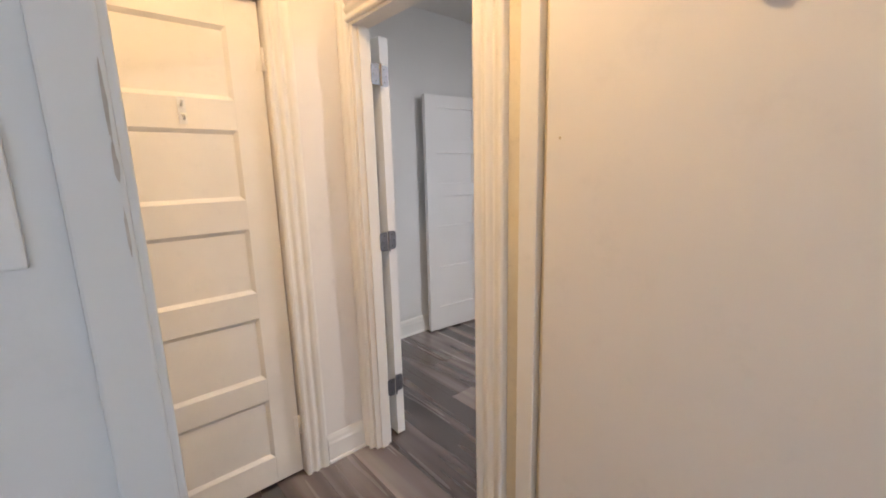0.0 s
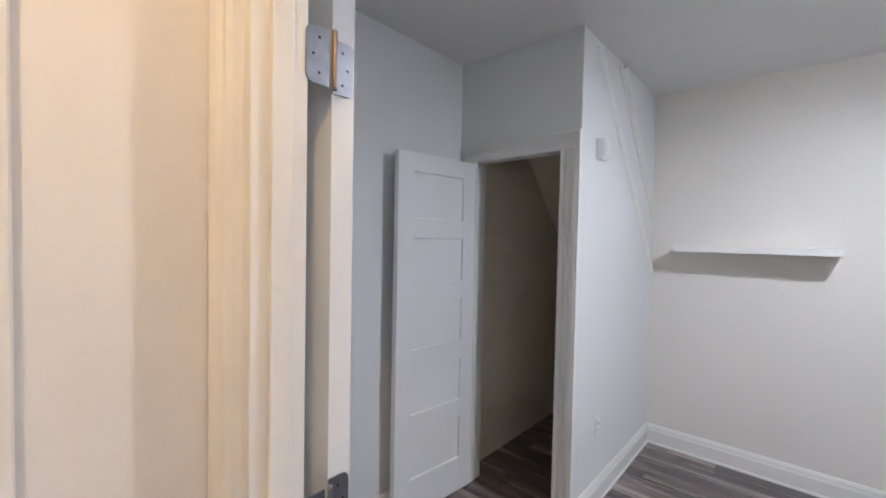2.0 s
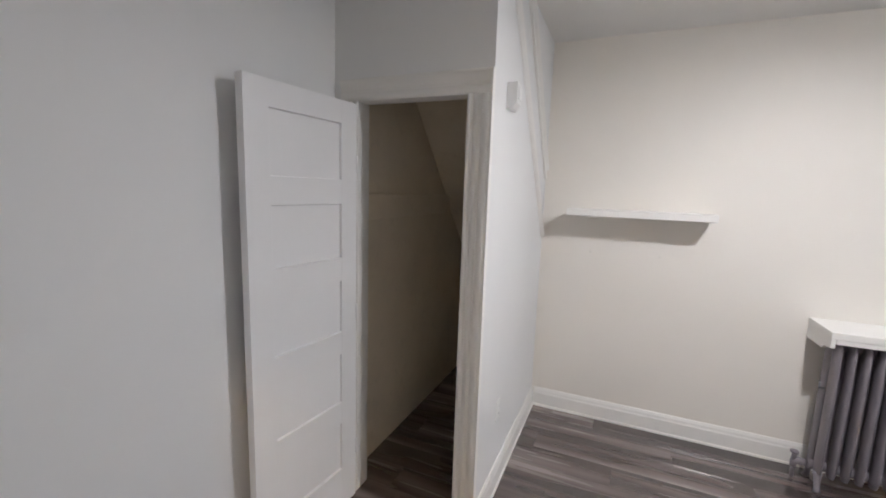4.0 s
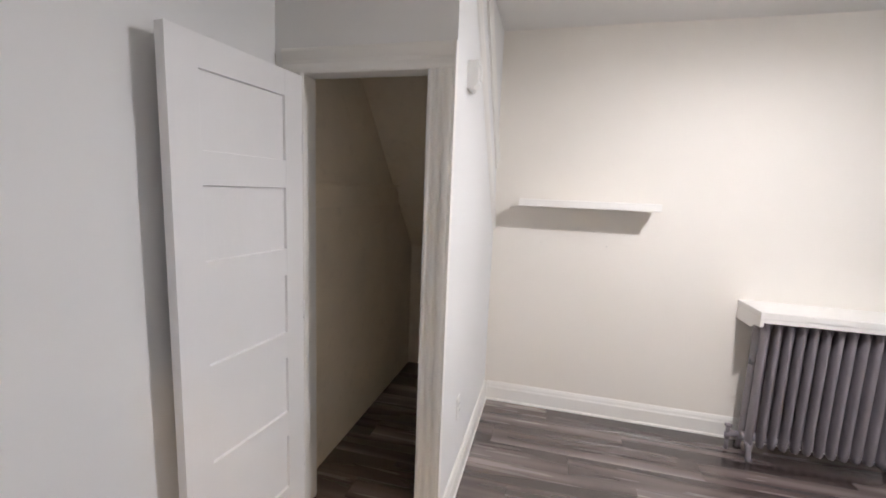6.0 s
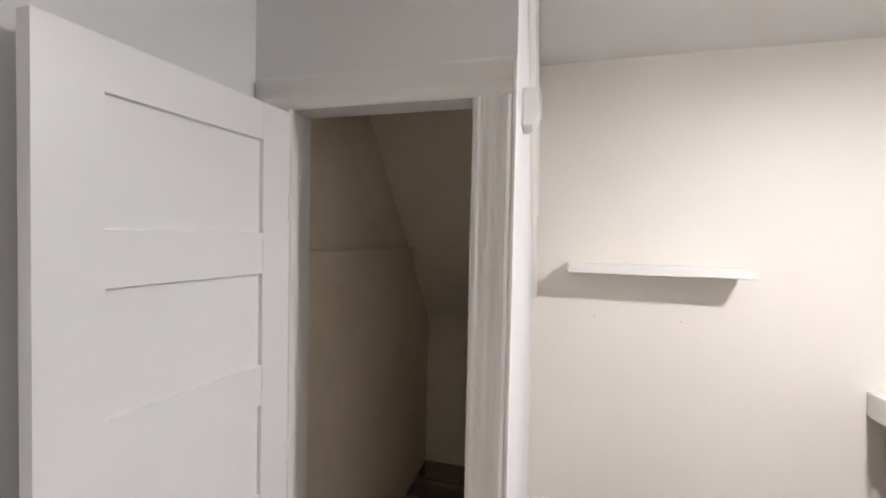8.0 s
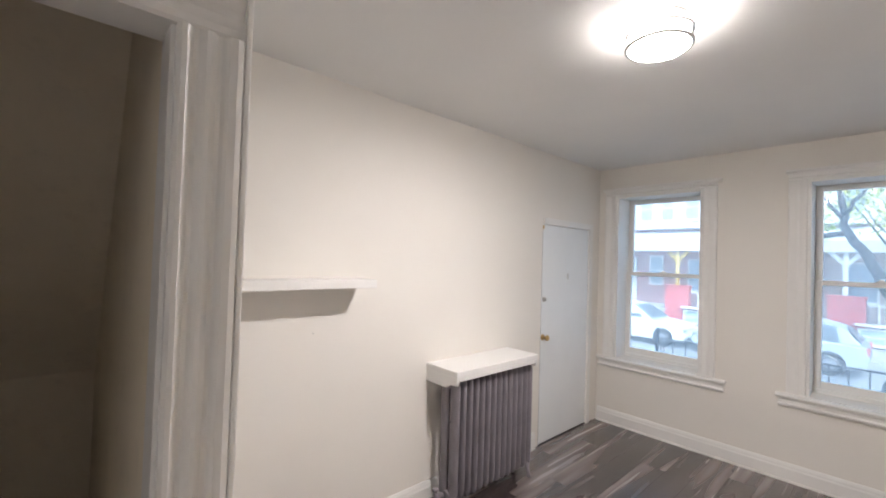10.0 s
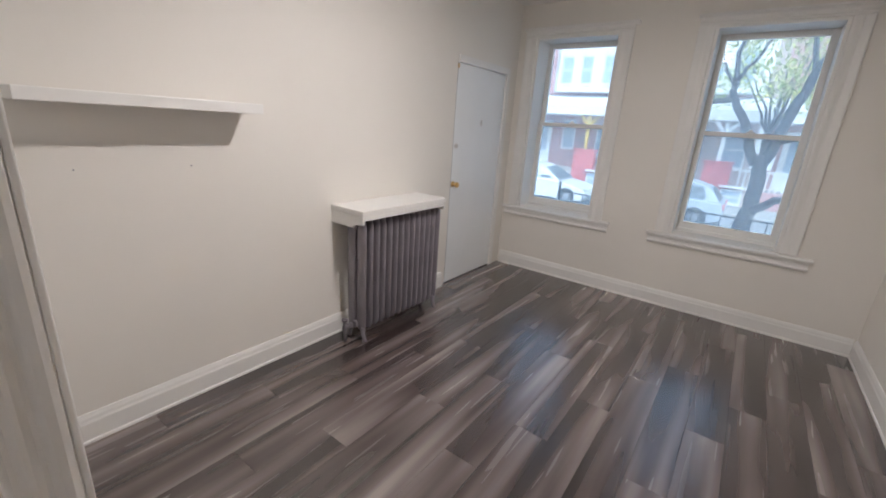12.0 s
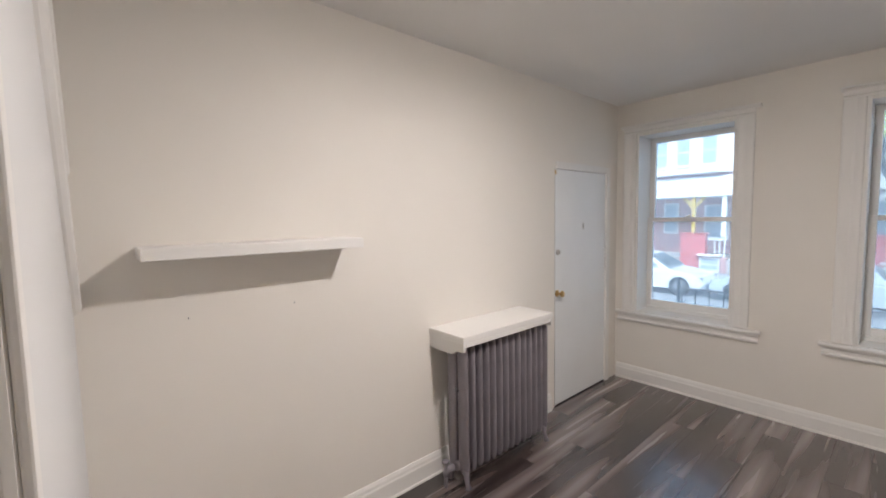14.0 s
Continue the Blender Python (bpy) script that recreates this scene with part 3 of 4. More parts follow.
# ---- windows ----
def sash_window(name, y0, y1, cap0, cap1, sill0, sill1, label):
    """Opening from y0 up to y1; head cap and sill reach a little past the casings."""
    w = tagged(empty(name), label, "window", kind="structure")
    z0, z1 = OZ
    out = (-1, 0, 0)
    casing("casing", w, (EAST, y1 - 0.0, z0), (0, 1, 0), out, (0, 0, 1), z1 - z0, 0.115, 0.02, TRIM, 1)
    casing("casing", w, (EAST, y0 + 0.0, z0), (0, -1, 0), out, (0, 0, 1), z1 - z0, 0.115, 0.02, TRIM, 1)
    casing("head_casing", w, (EAST, y0 - 0.115, z1), (0, 0, 1), out, (0, 1, 0), y1 - y0 + 0.23, 0.055, 0.02, TRIM, 1)
    bm = bmesh.new()
    prism(bm, [(0, 0), (0.026, 0), (0.036, 0.008), (0.056, 0.014), (0.056, 0.026), (0, 0.026)], (EAST, cap0, z1 + 0.05), out, (0, 0, 1), (0, 1, 0), cap1 - cap0)
    part("head_cap", bm, TRIM, w)
    bm = bmesh.new()
    prism(bm, [(-0.2, 0), (0.044, 0), (0.052, 0.008), (0.052, 0.02), (0.044, 0.028), (-0.2, 0.034)], (EAST, sill0, z0 - 0.034), out, (0, 0, 1), (0, 1, 0), sill1 - sill0)
    part("window_sill", bm, TRIM, w)
    bm = bmesh.new()
    prism(bm, [(0, 0), (0.022, 0), (0.03, 0.012), (0.03, 0.022), (0.02, 0.03), (0.02, 0.056), (0.04, 0.066), (0.04, 0.072), (0, 0.072)], (EAST, sill0 + 0.015, z0 - 0.106), out, (0, 0, 1), (0, 1, 0), sill1 - sill0 - 0.03)
    part("apron", bm, TRIM, w)
    fr = empty("window_frame")
    fr.parent = w
    for dims in ((EAST - 0.002, EAST + 0.299, y0, y0 + 0.022, z0, z1), (EAST - 0.002, EAST + 0.299, y1 - 0.022, y1, z0, z1), (EAST - 0.002, EAST + 0.299, y0 + 0.022, y1 - 0.022, z1 - 0.022, z1), (EAST + 0.195, EAST + 0.299, y0 + 0.022, y1 - 0.022, z0, z0 + 0.03)):
        block("frame_board", TRIM, fr, dims, 0.002)
    mid = 1.56
    for nm, x, a, b, top, bot in (("lower_sash", EAST + 0.21, z0 + 0.03, mid + 0.02, 0.036, 0.06), ("upper_sash", EAST + 0.255, mid - 0.02, z1 - 0.022, 0.045, 0.036)):
        s = empty(nm)
        s.parent = w
        ya, yb, st = y0 + 0.022, y1 - 0.022, 0.046
        block("stile", TRIM, s, (x, x + 0.042, ya, ya + st, a, b), 0.004)
        block("stile", TRIM, s, (x, x + 0.042, yb - st, yb, a, b), 0.004)
        block("rail", TRIM, s, (x + 0.0005, x + 0.0415, ya + st, yb - st, a, a + bot), 0.004)
        block("rail", TRIM, s, (x + 0.0005, x + 0.0415, ya + st, yb - st, b - top, b), 0.004)
        g = block("pane", GLASS, s, (x + 0.018, x + 0.022, ya + st - 0.004, yb - st + 0.004, a + bot - 0.004, b - top + 0.004))
        g.visible_shadow = False
    bm = bmesh.new()
    box(bm, EAST + 0.185, EAST + 0.211, (y0 + y1) / 2 - 0.03, (y0 + y1) / 2 + 0.03, mid + 0.02, mid + 0.03)
    lathe(bm, [(0.014, 0.0), (0.014, 0.012), (0.006, 0.016)], (EAST + 0.197, (y0 + y1) / 2, mid + 0.03), "Z", 14)
    part("sash_lock", bm, PLASTIC, w)


sash_window("window_1", *O1, -1.13, -0.06, -1.175, -0.02, "white double-hung sash window in a deep moulded frame near the door")
sash_window("window_2", *O2, -2.63, -1.565, -2.69, -1.515, "white double-hung sash window in a deep moulded frame facing the tree")

# ---- things in the room ----
# ceiling lamp
lamp = tagged(empty("ceiling_lamp", pose(1.53, -1.49, CEILING + 0.005)), "lit round flush ceiling lamp, white glass with nickel rings", "ceiling lamp")
bm = bmesh.new()
lathe(bm, [(0.110, -0.004), (0.110, -0.022), (0.106, -0.026)], (0, 0, 0), "Z", 40)
part("base_plate", bm, NICKEL, lamp)
bm = bmesh.new()
lathe(bm, [(0.113, -0.0265), (0.115, -0.037)], (0, 0, 0), "Z", 40)
part("glass_neck", bm, LAMP_NECK, lamp, "bright open neck of the glass under the base plate")
bm = bmesh.new()
lathe(bm, [(0.1155, -0.0375), (0.117, -0.05), (0.117, -0.108)], (0, 0, 0), "Z", 40)
part("glass_side", bm, LAMP_SIDE, lamp, "glowing white glass side band")
bm = bmesh.new()
lathe(bm, [(0.1165, -0.1085), (0.113, -0.1115), (0.10, -0.1185), (0.075, -0.125), (0.049, -0.1275)], (0, 0, 0), "Z", 40)
shade = part("glass_shade", bm, LAMP_GLASS, lamp, "glowing white glass bowl")
bm = bmesh.new()
lathe(bm, [(0.0475, -0.1276), (0.04, -0.1292), (0.025, -0.1300), (0.01, -0.1305)], (0, 0, 0), "Z", 40)
part("bulb_spot", bm, LAMP_CORE, shade, "brightest spot of the glass under the bulb")
for z in (-0.048, -0.1):
    bm = bmesh.new()
    lathe(bm, [(0.1185, z), (0.129, z), (0.129, z - 0.008), (0.1185, z - 0.008)], (0, 0, 0), "Z", 40)
    part("ring", bm, NICKEL, lamp)
for k in range(3):
    a = 0.5 + k * 2.094
    bm = bmesh.new()
    tube(bm, [(0.121 * math.cos(a), 0.121 * math.sin(a), -0.02), (0.121 * math.cos(a), 0.121 * math.sin(a), -0.104)], 0.003, 8)
    part("ring_post", bm, NICKEL, lamp)
# hall lamp
hl = tagged(empty("hall_lamp", pose(1.2, -3.78, CEILING)), "warm lit bare bulb lamp holder on the hall ceiling", "ceiling lamp")
bm = bmesh.new()
lathe(bm, [(0.11, -0.002), (0.11, -0.02), (0.1, -0.024)], (0, 0, 0), "Z", 32)
part("base_plate", bm, BRASS, hl)
bm = bmesh.new()
lathe(bm, [(0.045, -0.024), (0.055, -0.045), (0.055, -0.075), (0.036, -0.10), (0.006, -0.11)], (0, 0, 0), "Z", 32)
part("glass_shade", bm, HALL_GLASS, hl, "glowing warm bulb")

# wall shelf
sh = tagged(empty("wall_shelf"), "white floating wall shelf board casting a shadow below", "shelf")
block("shelf_board", TRIM, sh, (0.187, 1.052, -0.205, 0.0, 1.487, 1.533), 0.004, "thick white shelf board with rounded edges")
for x in (0.345, 0.782):
    bm = bmesh.new()
    lathe(bm, [(0.003, 0.0), (0.003, -0.004), (0.0012, -0.005)], (x, 0, 1.23), "Y", 8)
    tagged(part("wall_plug", bm, GREY_PLASTIC), "small grey screw plug stuck in the cream wall", "screw", "plugs under the shelf")

# radiator
rad = tagged(empty("radiator", pose(1.655, -0.18, 0)), "grey-painted cast-iron column radiator under a white shelf", "radiator")
PITCH, COUNT = 0.0605, 14


def column(bm, x, y, depth, wide, z0, z1):
    """A slender rounded fin, fuller in its middle, drawn in at both ends."""
    prof = [(z0, 0.55), (z0 + 0.025, 0.9), (z0 + 0.06, 1.0), (z1 - 0.06, 1.0), (z1 - 0.025, 0.9), (z1, 0.55)]
    rings = []
    for z, k in prof:
        ring = []
        for j in range(12):
            a = 2 * math.pi * j / 12
            c, s = math.cos(a), math.sin(a)
            ring.append(bm.verts.new((x + wide / 2 * abs(c) ** 1.3 * (1 if c > 0 else -1), y + depth / 2 * k * abs(s) ** 0.75 * (1 if s > 0 else -1), z)))
        rings.append(ring)
    for a, b in zip(rings, rings[1:]):
        for j in range(12):
            bm.faces.new([a[j], a[(j + 1) % 12], b[(j + 1) % 12], b[j]]).smooth = True
    bm.faces.new(rings[0][::-1])
    bm.faces.new(rings[-1])


bm = bmesh.new()
for y, dep in ((-0.042, 0.088), (0.05, 0.082)):
    column(bm, 0, y, dep, 0.031, 0.085, 0.872)
for z in (0.12, 0.84):
    tube(bm, [(-PITCH / 2, 0.0, z), (PITCH / 2, 0.0, z)], 0.026, 12)
    box(bm, -0.012, 0.012, -0.06, 0.065, z - 0.02, z + 0.02)
section_mesh = mesh_of("section", bm, IRON)
for i in range(COUNT):
    s = new("section", section_mesh)
    s.parent = rad
    s.location = (0.02 + i * PITCH, 0, 0)
for i in (0, COUNT - 1):
    x = 0.02 + i * PITCH
    for y, k in ((-0.055, -1), (0.06, 1)):
        bm = bmesh.new()
        tube(bm, [(x, y, 0.11), (x, y + 0.004 * k, 0.06), (x, y + 0.016 * k, 0.022), (x, y + 0.022 * k, 0.0)], [0.021, 0.015, 0.014, 0.02], 10)
        part("foot", bm, IRON, rad)
bm = bmesh.new()
tube(bm, [(-0.065, 0.03, 0.0), (-0.065, 0.03, 0.085)], 0.011, 12)
part("supply_pipe", bm, IRON, rad)
bm = bmesh.new()
tube(bm, [(-0.01, 0.02, 0.11), (-0.045, 0.026, 0.11), (-0.065, 0.03, 0.10), (-0.065, 0.03, 0.07)], [0.02, 0.022, 0.02, 0.016], 12)
tube(bm, [(-0.065, 0.03, 0.10), (-0.065, 0.03, 0.15)], [0.014, 0.012], 12)
lathe(bm, [(0.008, 0), (0.022, 0.004), (0.022, 0.016), (0.008, 0.02)], (-0.065, 0.03, 0.15), "Z", 14)
part("valve", bm, IRON, rad, "grey-painted supply valve with a hand wheel")
bm = bmesh.new()
tube(bm, [(-0.006, -0.03, 0.60), (-0.03, -0.03, 0.60), (-0.03, -0.03, 0.635)], 0.006, 8)
part("air_vent", bm, STEEL, rad)
# radiator shelf
rs = tagged(empty("radiator_shelf"), "thick white-painted wooden shelf over the radiator", "shelf")
bm = bmesh.new()
box(bm, 1.605, 2.475, -0.305, 0.0, 0.908, 0.948)
part("top_board", bm, TRIM, rs, "", 0.006)
bm = bmesh.new()
prism(bm, [(0, 0), (0, -0.075), (-0.03, -0.08), (-0.2, -0.08), (-0.215, -0.065), (-0.235, -0.055), (-0.298, -0.05), (-0.3, 0)], (1.608, -0.002, 0.908), (0, 1, 0), (0, 0, 1), (1, 0, 0), 0.02)
part("end_board", bm, TRIM, rs, "", 0.002)
bm = bmesh.new()
prism(bm, [(0, 0), (0, -0.075), (-0.03, -0.08), (-0.2, -0.08), (-0.215, -0.065), (-0.235, -0.055), (-0.298, -0.05), (-0.3, 0)], (2.452, -0.002, 0.908), (0, 1, 0), (0, 0, 1), (1, 0, 0), 0.02)
part("end_board", bm, TRIM, rs, "", 0.002)
block("front_board", TRIM, rs, (1.63, 2.45, -0.302, -0.282, 0.882, 0.908), 0.003)

# sensor box, outlets, switch
tb = tagged(empty("wall_sensor"), "small white plastic sensor box high on the closet wall", "sensor")
bm = bmesh.new()
prism(bm, [(0, 0), (0.03, 0), (0.05, 0.022), (0.05, 0.115), (0, 0.115)], (0.001, -1.165, 2.005), (1, 0, 0), (0, 0, 1), (0, 1, 0), 0.085)
part("body", bm, PLASTIC, tb, "", 0.004)
block("lens_cover", PLASTIC, tb, (0.0515, 0.056, -1.15, -1.095, 2.04, 2.10), 0.002)
block("mount", PLASTIC, tb, (0.001, 0.02, -1.079, -1.03, 2.01, 2.05), 0.004)


def outlet(m, label):
    o = tagged(empty("wall_outlet", m), label, "outlet")
    block("cover_plate", PLASTIC, o, (-0.035, 0.035, -0.005, 0.0, -0.057, 0.057), 0.002)
    for z in (-0.02, 0.02):
        bm = bmesh.new()
        lathe(bm, [(0.017, -0.005), (0.017, -0.008), (0.014, -0.009)], (0, 0, z), "Y", 18)
        p = part("socket", bm, PLASTIC, o)
        for x in (-0.006, 0.006):
            block("slot", DARK, p, (x - 0.001, x + 0.001, -0.0095, -0.0088, z - 0.003, z + 0.006))
    return o


outlet(pose(0, -1.02, 0.46, 0, 0, 90), "white wall outlet low on the closet wall")
sw = tagged(empty("light_switch", pose(1.36, -4.243, 1.406, 0, 0, 90)), "painted-over grey-white light switch plate on the wall end", "light switch")
block("cover_plate", WALL_GREY, sw, (-0.065, 0.065, -0.013, 0.0, -0.075, 0.075), 0.003)
for x in (-0.03, 0.03):
    block("rocker", PLASTIC, sw, (x - 0.016, x + 0.016, -0.017, -0.012, -0.033, 0.033), 0.002)
wb = tagged(empty("wall_box"), "small beige and grey plastic box on the hall panel", "wall box")
block("body", BEIGE, wb, (1.735, 1.775, HALL - 0.05, HALL - 0.0125, 1.69, 1.84), 0.01)
block("side_cover", GREY_PLASTIC, wb, (1.776, 1.80, HALL - 0.045, HALL - 0.0125, 1.695, 1.835), 0.006)

# closet cleat and rail
cc = tagged(empty("closet_cleat"), "painted wooden cleat board along the closet wall", "cleat")
block("cleat_board", CLOSET, cc, (-0.765, -0.745, CL + 0.12, 0.02, 1.45, 1.575), 0.003)
block("cleat_lip", CLOSET, cc, (-0.765, -0.725, CL + 0.12, 0.0, 1.575, 1.592), 0.002)

# ---- outdoors ----
def leafy(name, c0, c1):
    m, nt, b = material(name)
    g = nt.nodes.new("ShaderNodeNewGeometry")
    link(nt, ramp(nt, g.outputs["Random Per Island"], [(0.0, c0), (1.0, c1)]), b.inputs["Base Color"])
    b.inputs["Roughness"].default_value = 0.6
    b.inputs["Subsurface Weight"].default_value = 0.0
    return m


ASPHALT = paint("asphalt", (0.34, 0.34, 0.345), 0.85, 0.5, 30, 0.5, 0.2)
CONCRETE = paint("concrete", (0.45, 0.44, 0.42), 0.85, 0.6, 25, 0.4, 0.12, 0.2)
BRICK_FAR = paint("red_brick_wall", (0.52, 0.29, 0.28), 0.85, 1.1, 14, 0.6, 0.22, 0.25)
RED_PAINT = paint("bright_red_paint", (0.60, 0.12, 0.12), 0.6, 1.4, 16, 0.4, 0.1)
TAN_BRICK = paint("brown_brick_wall", (0.52, 0.41, 0.38), 0.85, 1.1, 14, 0.6, 0.2, 0.25)
WHITE_OUT = paint("outdoor_white_paint", (0.82, 0.83, 0.84), 0.55, 1.2, 30, 0.2, 0.06, 0.1)
YELLOW = paint("yellow_post_paint", (0.62, 0.42, 0.09), 0.5, 2, 30, 0.2, 0.08)
SHINGLE = paint("grey_shingle", (0.13, 0.13, 0.14), 0.9, 1.5, 20, 0.6, 0.2)
BARK = paint("bark", (0.038, 0.036, 0.037), 0.9, 3, 22, 1.0, 0.3, 0.2, (1, 1, 0.3))
LEAF = leafy("autumn_leaf", (0.26, 0.38, 0.07), (0.66, 0.64, 0.16))
CAR_WHITE = paint("white_car_paint", (0.78, 0.79, 0.80), 0.22, 1.0, 200, 0.01, 0.02)
CAR_SILVER = paint("pale_blue_car_paint", (0.50, 0.56, 0.62), 0.24, 1.0, 200, 0.01, 0.03)
RUBBER = paint("tyre_rubber", (0.02, 0.02, 0.021), 0.8, 5, 60, 0.3, 0.1)
RIM = metal("alloy_rim", (0.6, 0.6, 0.62), 0.35)
# opaque far panes; the sky's reflection is painted in as pale blue-grey
WIN_FAR, wfn, wfb = material("far_window_sky_tint")
wfb.inputs["Base Color"].default_value = (0.36, 0.45, 0.55, 1)
wfb.inputs["Roughness"].default_value = 0.08
CAR_GLASS, cgn, cgb = material("car_glass")
cgb.inputs["Base Color"].default_value = (0.30, 0.36, 0.41, 1)
cgb.inputs["Roughness"].default_value = 0.05

GZ = -1.25
structure("ground", ASPHALT, [(4.3, 400, -300, 300, GZ - 0.3, GZ)], "dark grey asphalt street running past the houses", "ground")
structure("pavement", CONCRETE, [(9.6, 13.4, -60, 60, GZ - 0.02, GZ + 0.13), (18.9, 21.4, -60, 60, GZ - 0.02, GZ + 0.13)], "pale concrete pavement with a kerb on each side", "pavement")
structure("yard", CONCRETE, [(6.4, 9.6, -12, 12, GZ - 0.02, GZ + 0.2)], "small paved front yard", "ground")
structure("own_porch", CONCRETE, [(4.301, 6.2, -3.4, 2.5, GZ, -0.22)], "raised concrete porch floor outside the windows", "porch")
structure("own_facade", BRICK_FAR, [(4.16, 4.3, -7.0, 5.0, 2.81, 6.0), (4.16, 4.3, 0.141, 5.0, -1.2, 2.81)], "red brick front of the house itself", "wall")

# porch railing
rail = tagged(empty("porch_railing", pose(6.02, 0.12, -0.22)), "black wrought-iron porch railing with slim pickets", "railing")
block("top_rail", RAIL_BLACK, rail, (-0.016, 0.016, -3.5, 0.0, 0.83, 0.848), 0.003)
block("bottom_rail", RAIL_BLACK, rail, (-0.013, 0.013, -3.5, 0.0, 0.10, 0.115), 0.002)
bm = bmesh.new()
box(bm, -0.007, 0.007, -0.007, 0.007, 0.0, 0.83)
picket = mesh_of("picket", bm, RAIL_BLACK)
for i in range(22):
    p = new("picket", picket)
    p.parent, p.location = rail, (0, -0.05 - i * 0.158, 0)
bm = bmesh.new()
tube(bm, [(0, 0.0, 0.0), (0, 0.0, 0.93)], 0.022, 10)
lathe(bm, [(0.012, 0), (0.03, 0.015), (0.03, 0.04), (0.01, 0.06)], (0, 0, 0.93), "Z", 12)
for k in range(3):
    tube(bm, [(0, 0.02 + 0.05 * math.cos(a) - 0.07, 0.3 + k * 0.2 + 0.05 * math.sin(a)) for a in (j * 0.7 for j in range(10))], 0.006, 6)
part("newel_post", bm, RAIL_BLACK, rail, "black iron newel with scrolls")


# parked cars
def car(m, label, paintwork):
    c = tagged(empty("parked_car", m), label, "car", "cars parked along the street")
    # side outline: along the length (nose at +y), height; two widths give the tumblehome
    low = [(-2.05, 0.32), (-2.1, 0.55), (-2.05, 0.88), (-1.2, 0.93), (0.75, 0.92), (1.55, 0.80), (2.02, 0.66), (2.12, 0.45), (2.02, 0.26), (1.72, 0.22), (-1.75, 0.22)]
    bm = bmesh.new()
    cols = []
    for x, k in ((-0.88, 0.97), (-0.84, 1.0), (0.84, 1.0), (0.88, 0.97)):
        cols.append([bm.verts.new((x, y * k, 0.22 + (z - 0.22) * (1 if abs(x) < 0.86 else 0.93))) for y, z in low])
    for a, b in zip(cols, cols[1:]):
        for i in range(len(low)):
            bm.faces.new([a[i], a[(i + 1) % len(low)], b[(i + 1) % len(low)], b[i]])
    bm.faces.new(cols[0])
    bm.faces.new(cols[-1][::-1])
    part("body", bm, paintwork, c, "", 0.05, 2)
    bm = bmesh.new()
    prof = [(-1.95, 0.9), (-1.62, 1.3), (-1.1, 1.44), (-0.3, 1.47), (0.25, 1.38), (1.0, 0.9)]
    a = [bm.verts.new((-0.82 if z < 1 else -0.62, y, z)) for y, z in prof]
    b = [bm.verts.new((0.82 if z < 1 else 0.62, y, z)) for y, z in prof]
    for i in range(len(prof)):
        j = (i + 1) % len(prof)
        bm.faces.new([a[i], a[j], b[j], b[i]])
    bm.faces.new(a)
    bm.faces.new(b[::-1])
    part("cabin", bm, paintwork, c, "", 0.04, 2)
    for sx in (-1, 1):
        for ya, yb, za, zb in ((-1.55, -0.75, 0.95, 1.34), (-0.68, 0.12, 0.95, 1.37), (0.18, 0.62, 0.95, 1.18)):
            bm = bmesh.new()
            x0, x1 = sx * 0.825, sx * 0.68
            v = [bm.verts.new(p) for p in ((x0, ya, za), (x0, yb, za), (x1, yb - 0.1, zb), (x1, ya + 0.14, zb))]
            f = bm.faces.new(v)
            bmesh.ops.solidify(bm, geom=[f], thickness=0.015)
            part("side_window", bm, CAR_GLASS, c)
    for (y0, z0), (y1, z1), nm in (((0.98, 0.94), (0.3, 1.36), "windscreen"), ((-1.95, 0.95), (-1.66, 1.28), "rear_window")):
        bm = bmesh.new()
        v = [bm.verts.new(p) for p in ((-0.74, y0, z0), (0.74, y0, z0), (0.6, y1, z1), (-0.6, y1, z1))]
        f = bm.faces.new(v)
        bmesh.ops.solidify(bm, geom=[f], thickness=0.02)
        ob = part(nm, bm, CAR_GLASS, c)
        ob.location.z = 0.012
    for x in (-0.86, 0.86):
        for y in (-1.32, 1.36):
            s = -1 if x < 0 else 1
            bm = bmesh.new()
            lathe(bm, [(0.2, -0.1 * s), (0.31, -0.1 * s), (0.33, -0.06 * s), (0.33, 0.04 * s), (0.31, 0.06 * s), (0.21, 0.06 * s)], (x, y, 0.33), "X", 24)
            w = part("wheel", bm, RUBBER, c)
            bm = bmesh.new()
            lathe(bm, [(0.2, 0.05 * s), (0.2, 0.062 * s), (0.17, 0.058 * s), (0.05, 0.07 * s), (0.02, 0.07 * s)], (x, y, 0.33), "X", 20)
            part("rim", bm, RIM, w)
        block("headlight", RIM, c, (min(x, x * 0.72), max(x, x * 0.72), 1.88, 2.06, 0.56, 0.68), 0.03)
        block("tail_light", RED_PAINT, c, (min(x, x * 0.8), max(x, x * 0.8), -2.1, -1.95, 0.66, 0.86), 0.02)
    block("bumper", CAR_GLASS, c, (-0.6, 0.6, 2.06, 2.12, 0.3, 0.42), 0.01)
    return c


car(pose(16.4, 4.75, GZ, 0, 0, 180), "white parked hatchback with a dark windscreen", CAR_WHITE)
car(pose(16.3, 0.35, GZ, 0, 0, 0), "pale silver-blue parked hatchback seen from behind", CAR_SILVER)


# street tree before the windows
def limb(bm, pts, r0, r1, wob=0.05, sides=9, seed=0):
    rr = random.Random(seed)
    out, n = [], len(pts) - 1
    for i in range(n):
        a, b = Vector(pts[i]), Vector(pts[i + 1])
        for k in range(4):
            out.append(a.lerp(b, k / 4) + Vector((rr.uniform(-wob, wob), rr.uniform(-wob, wob), 0)) * (1 if i + k else 0))
    out.append(Vector(pts[-1]))
    tube(bm, out, [r0 + (r1 - r0) * i / (len(out) - 1) for i in range(len(out))], sides)


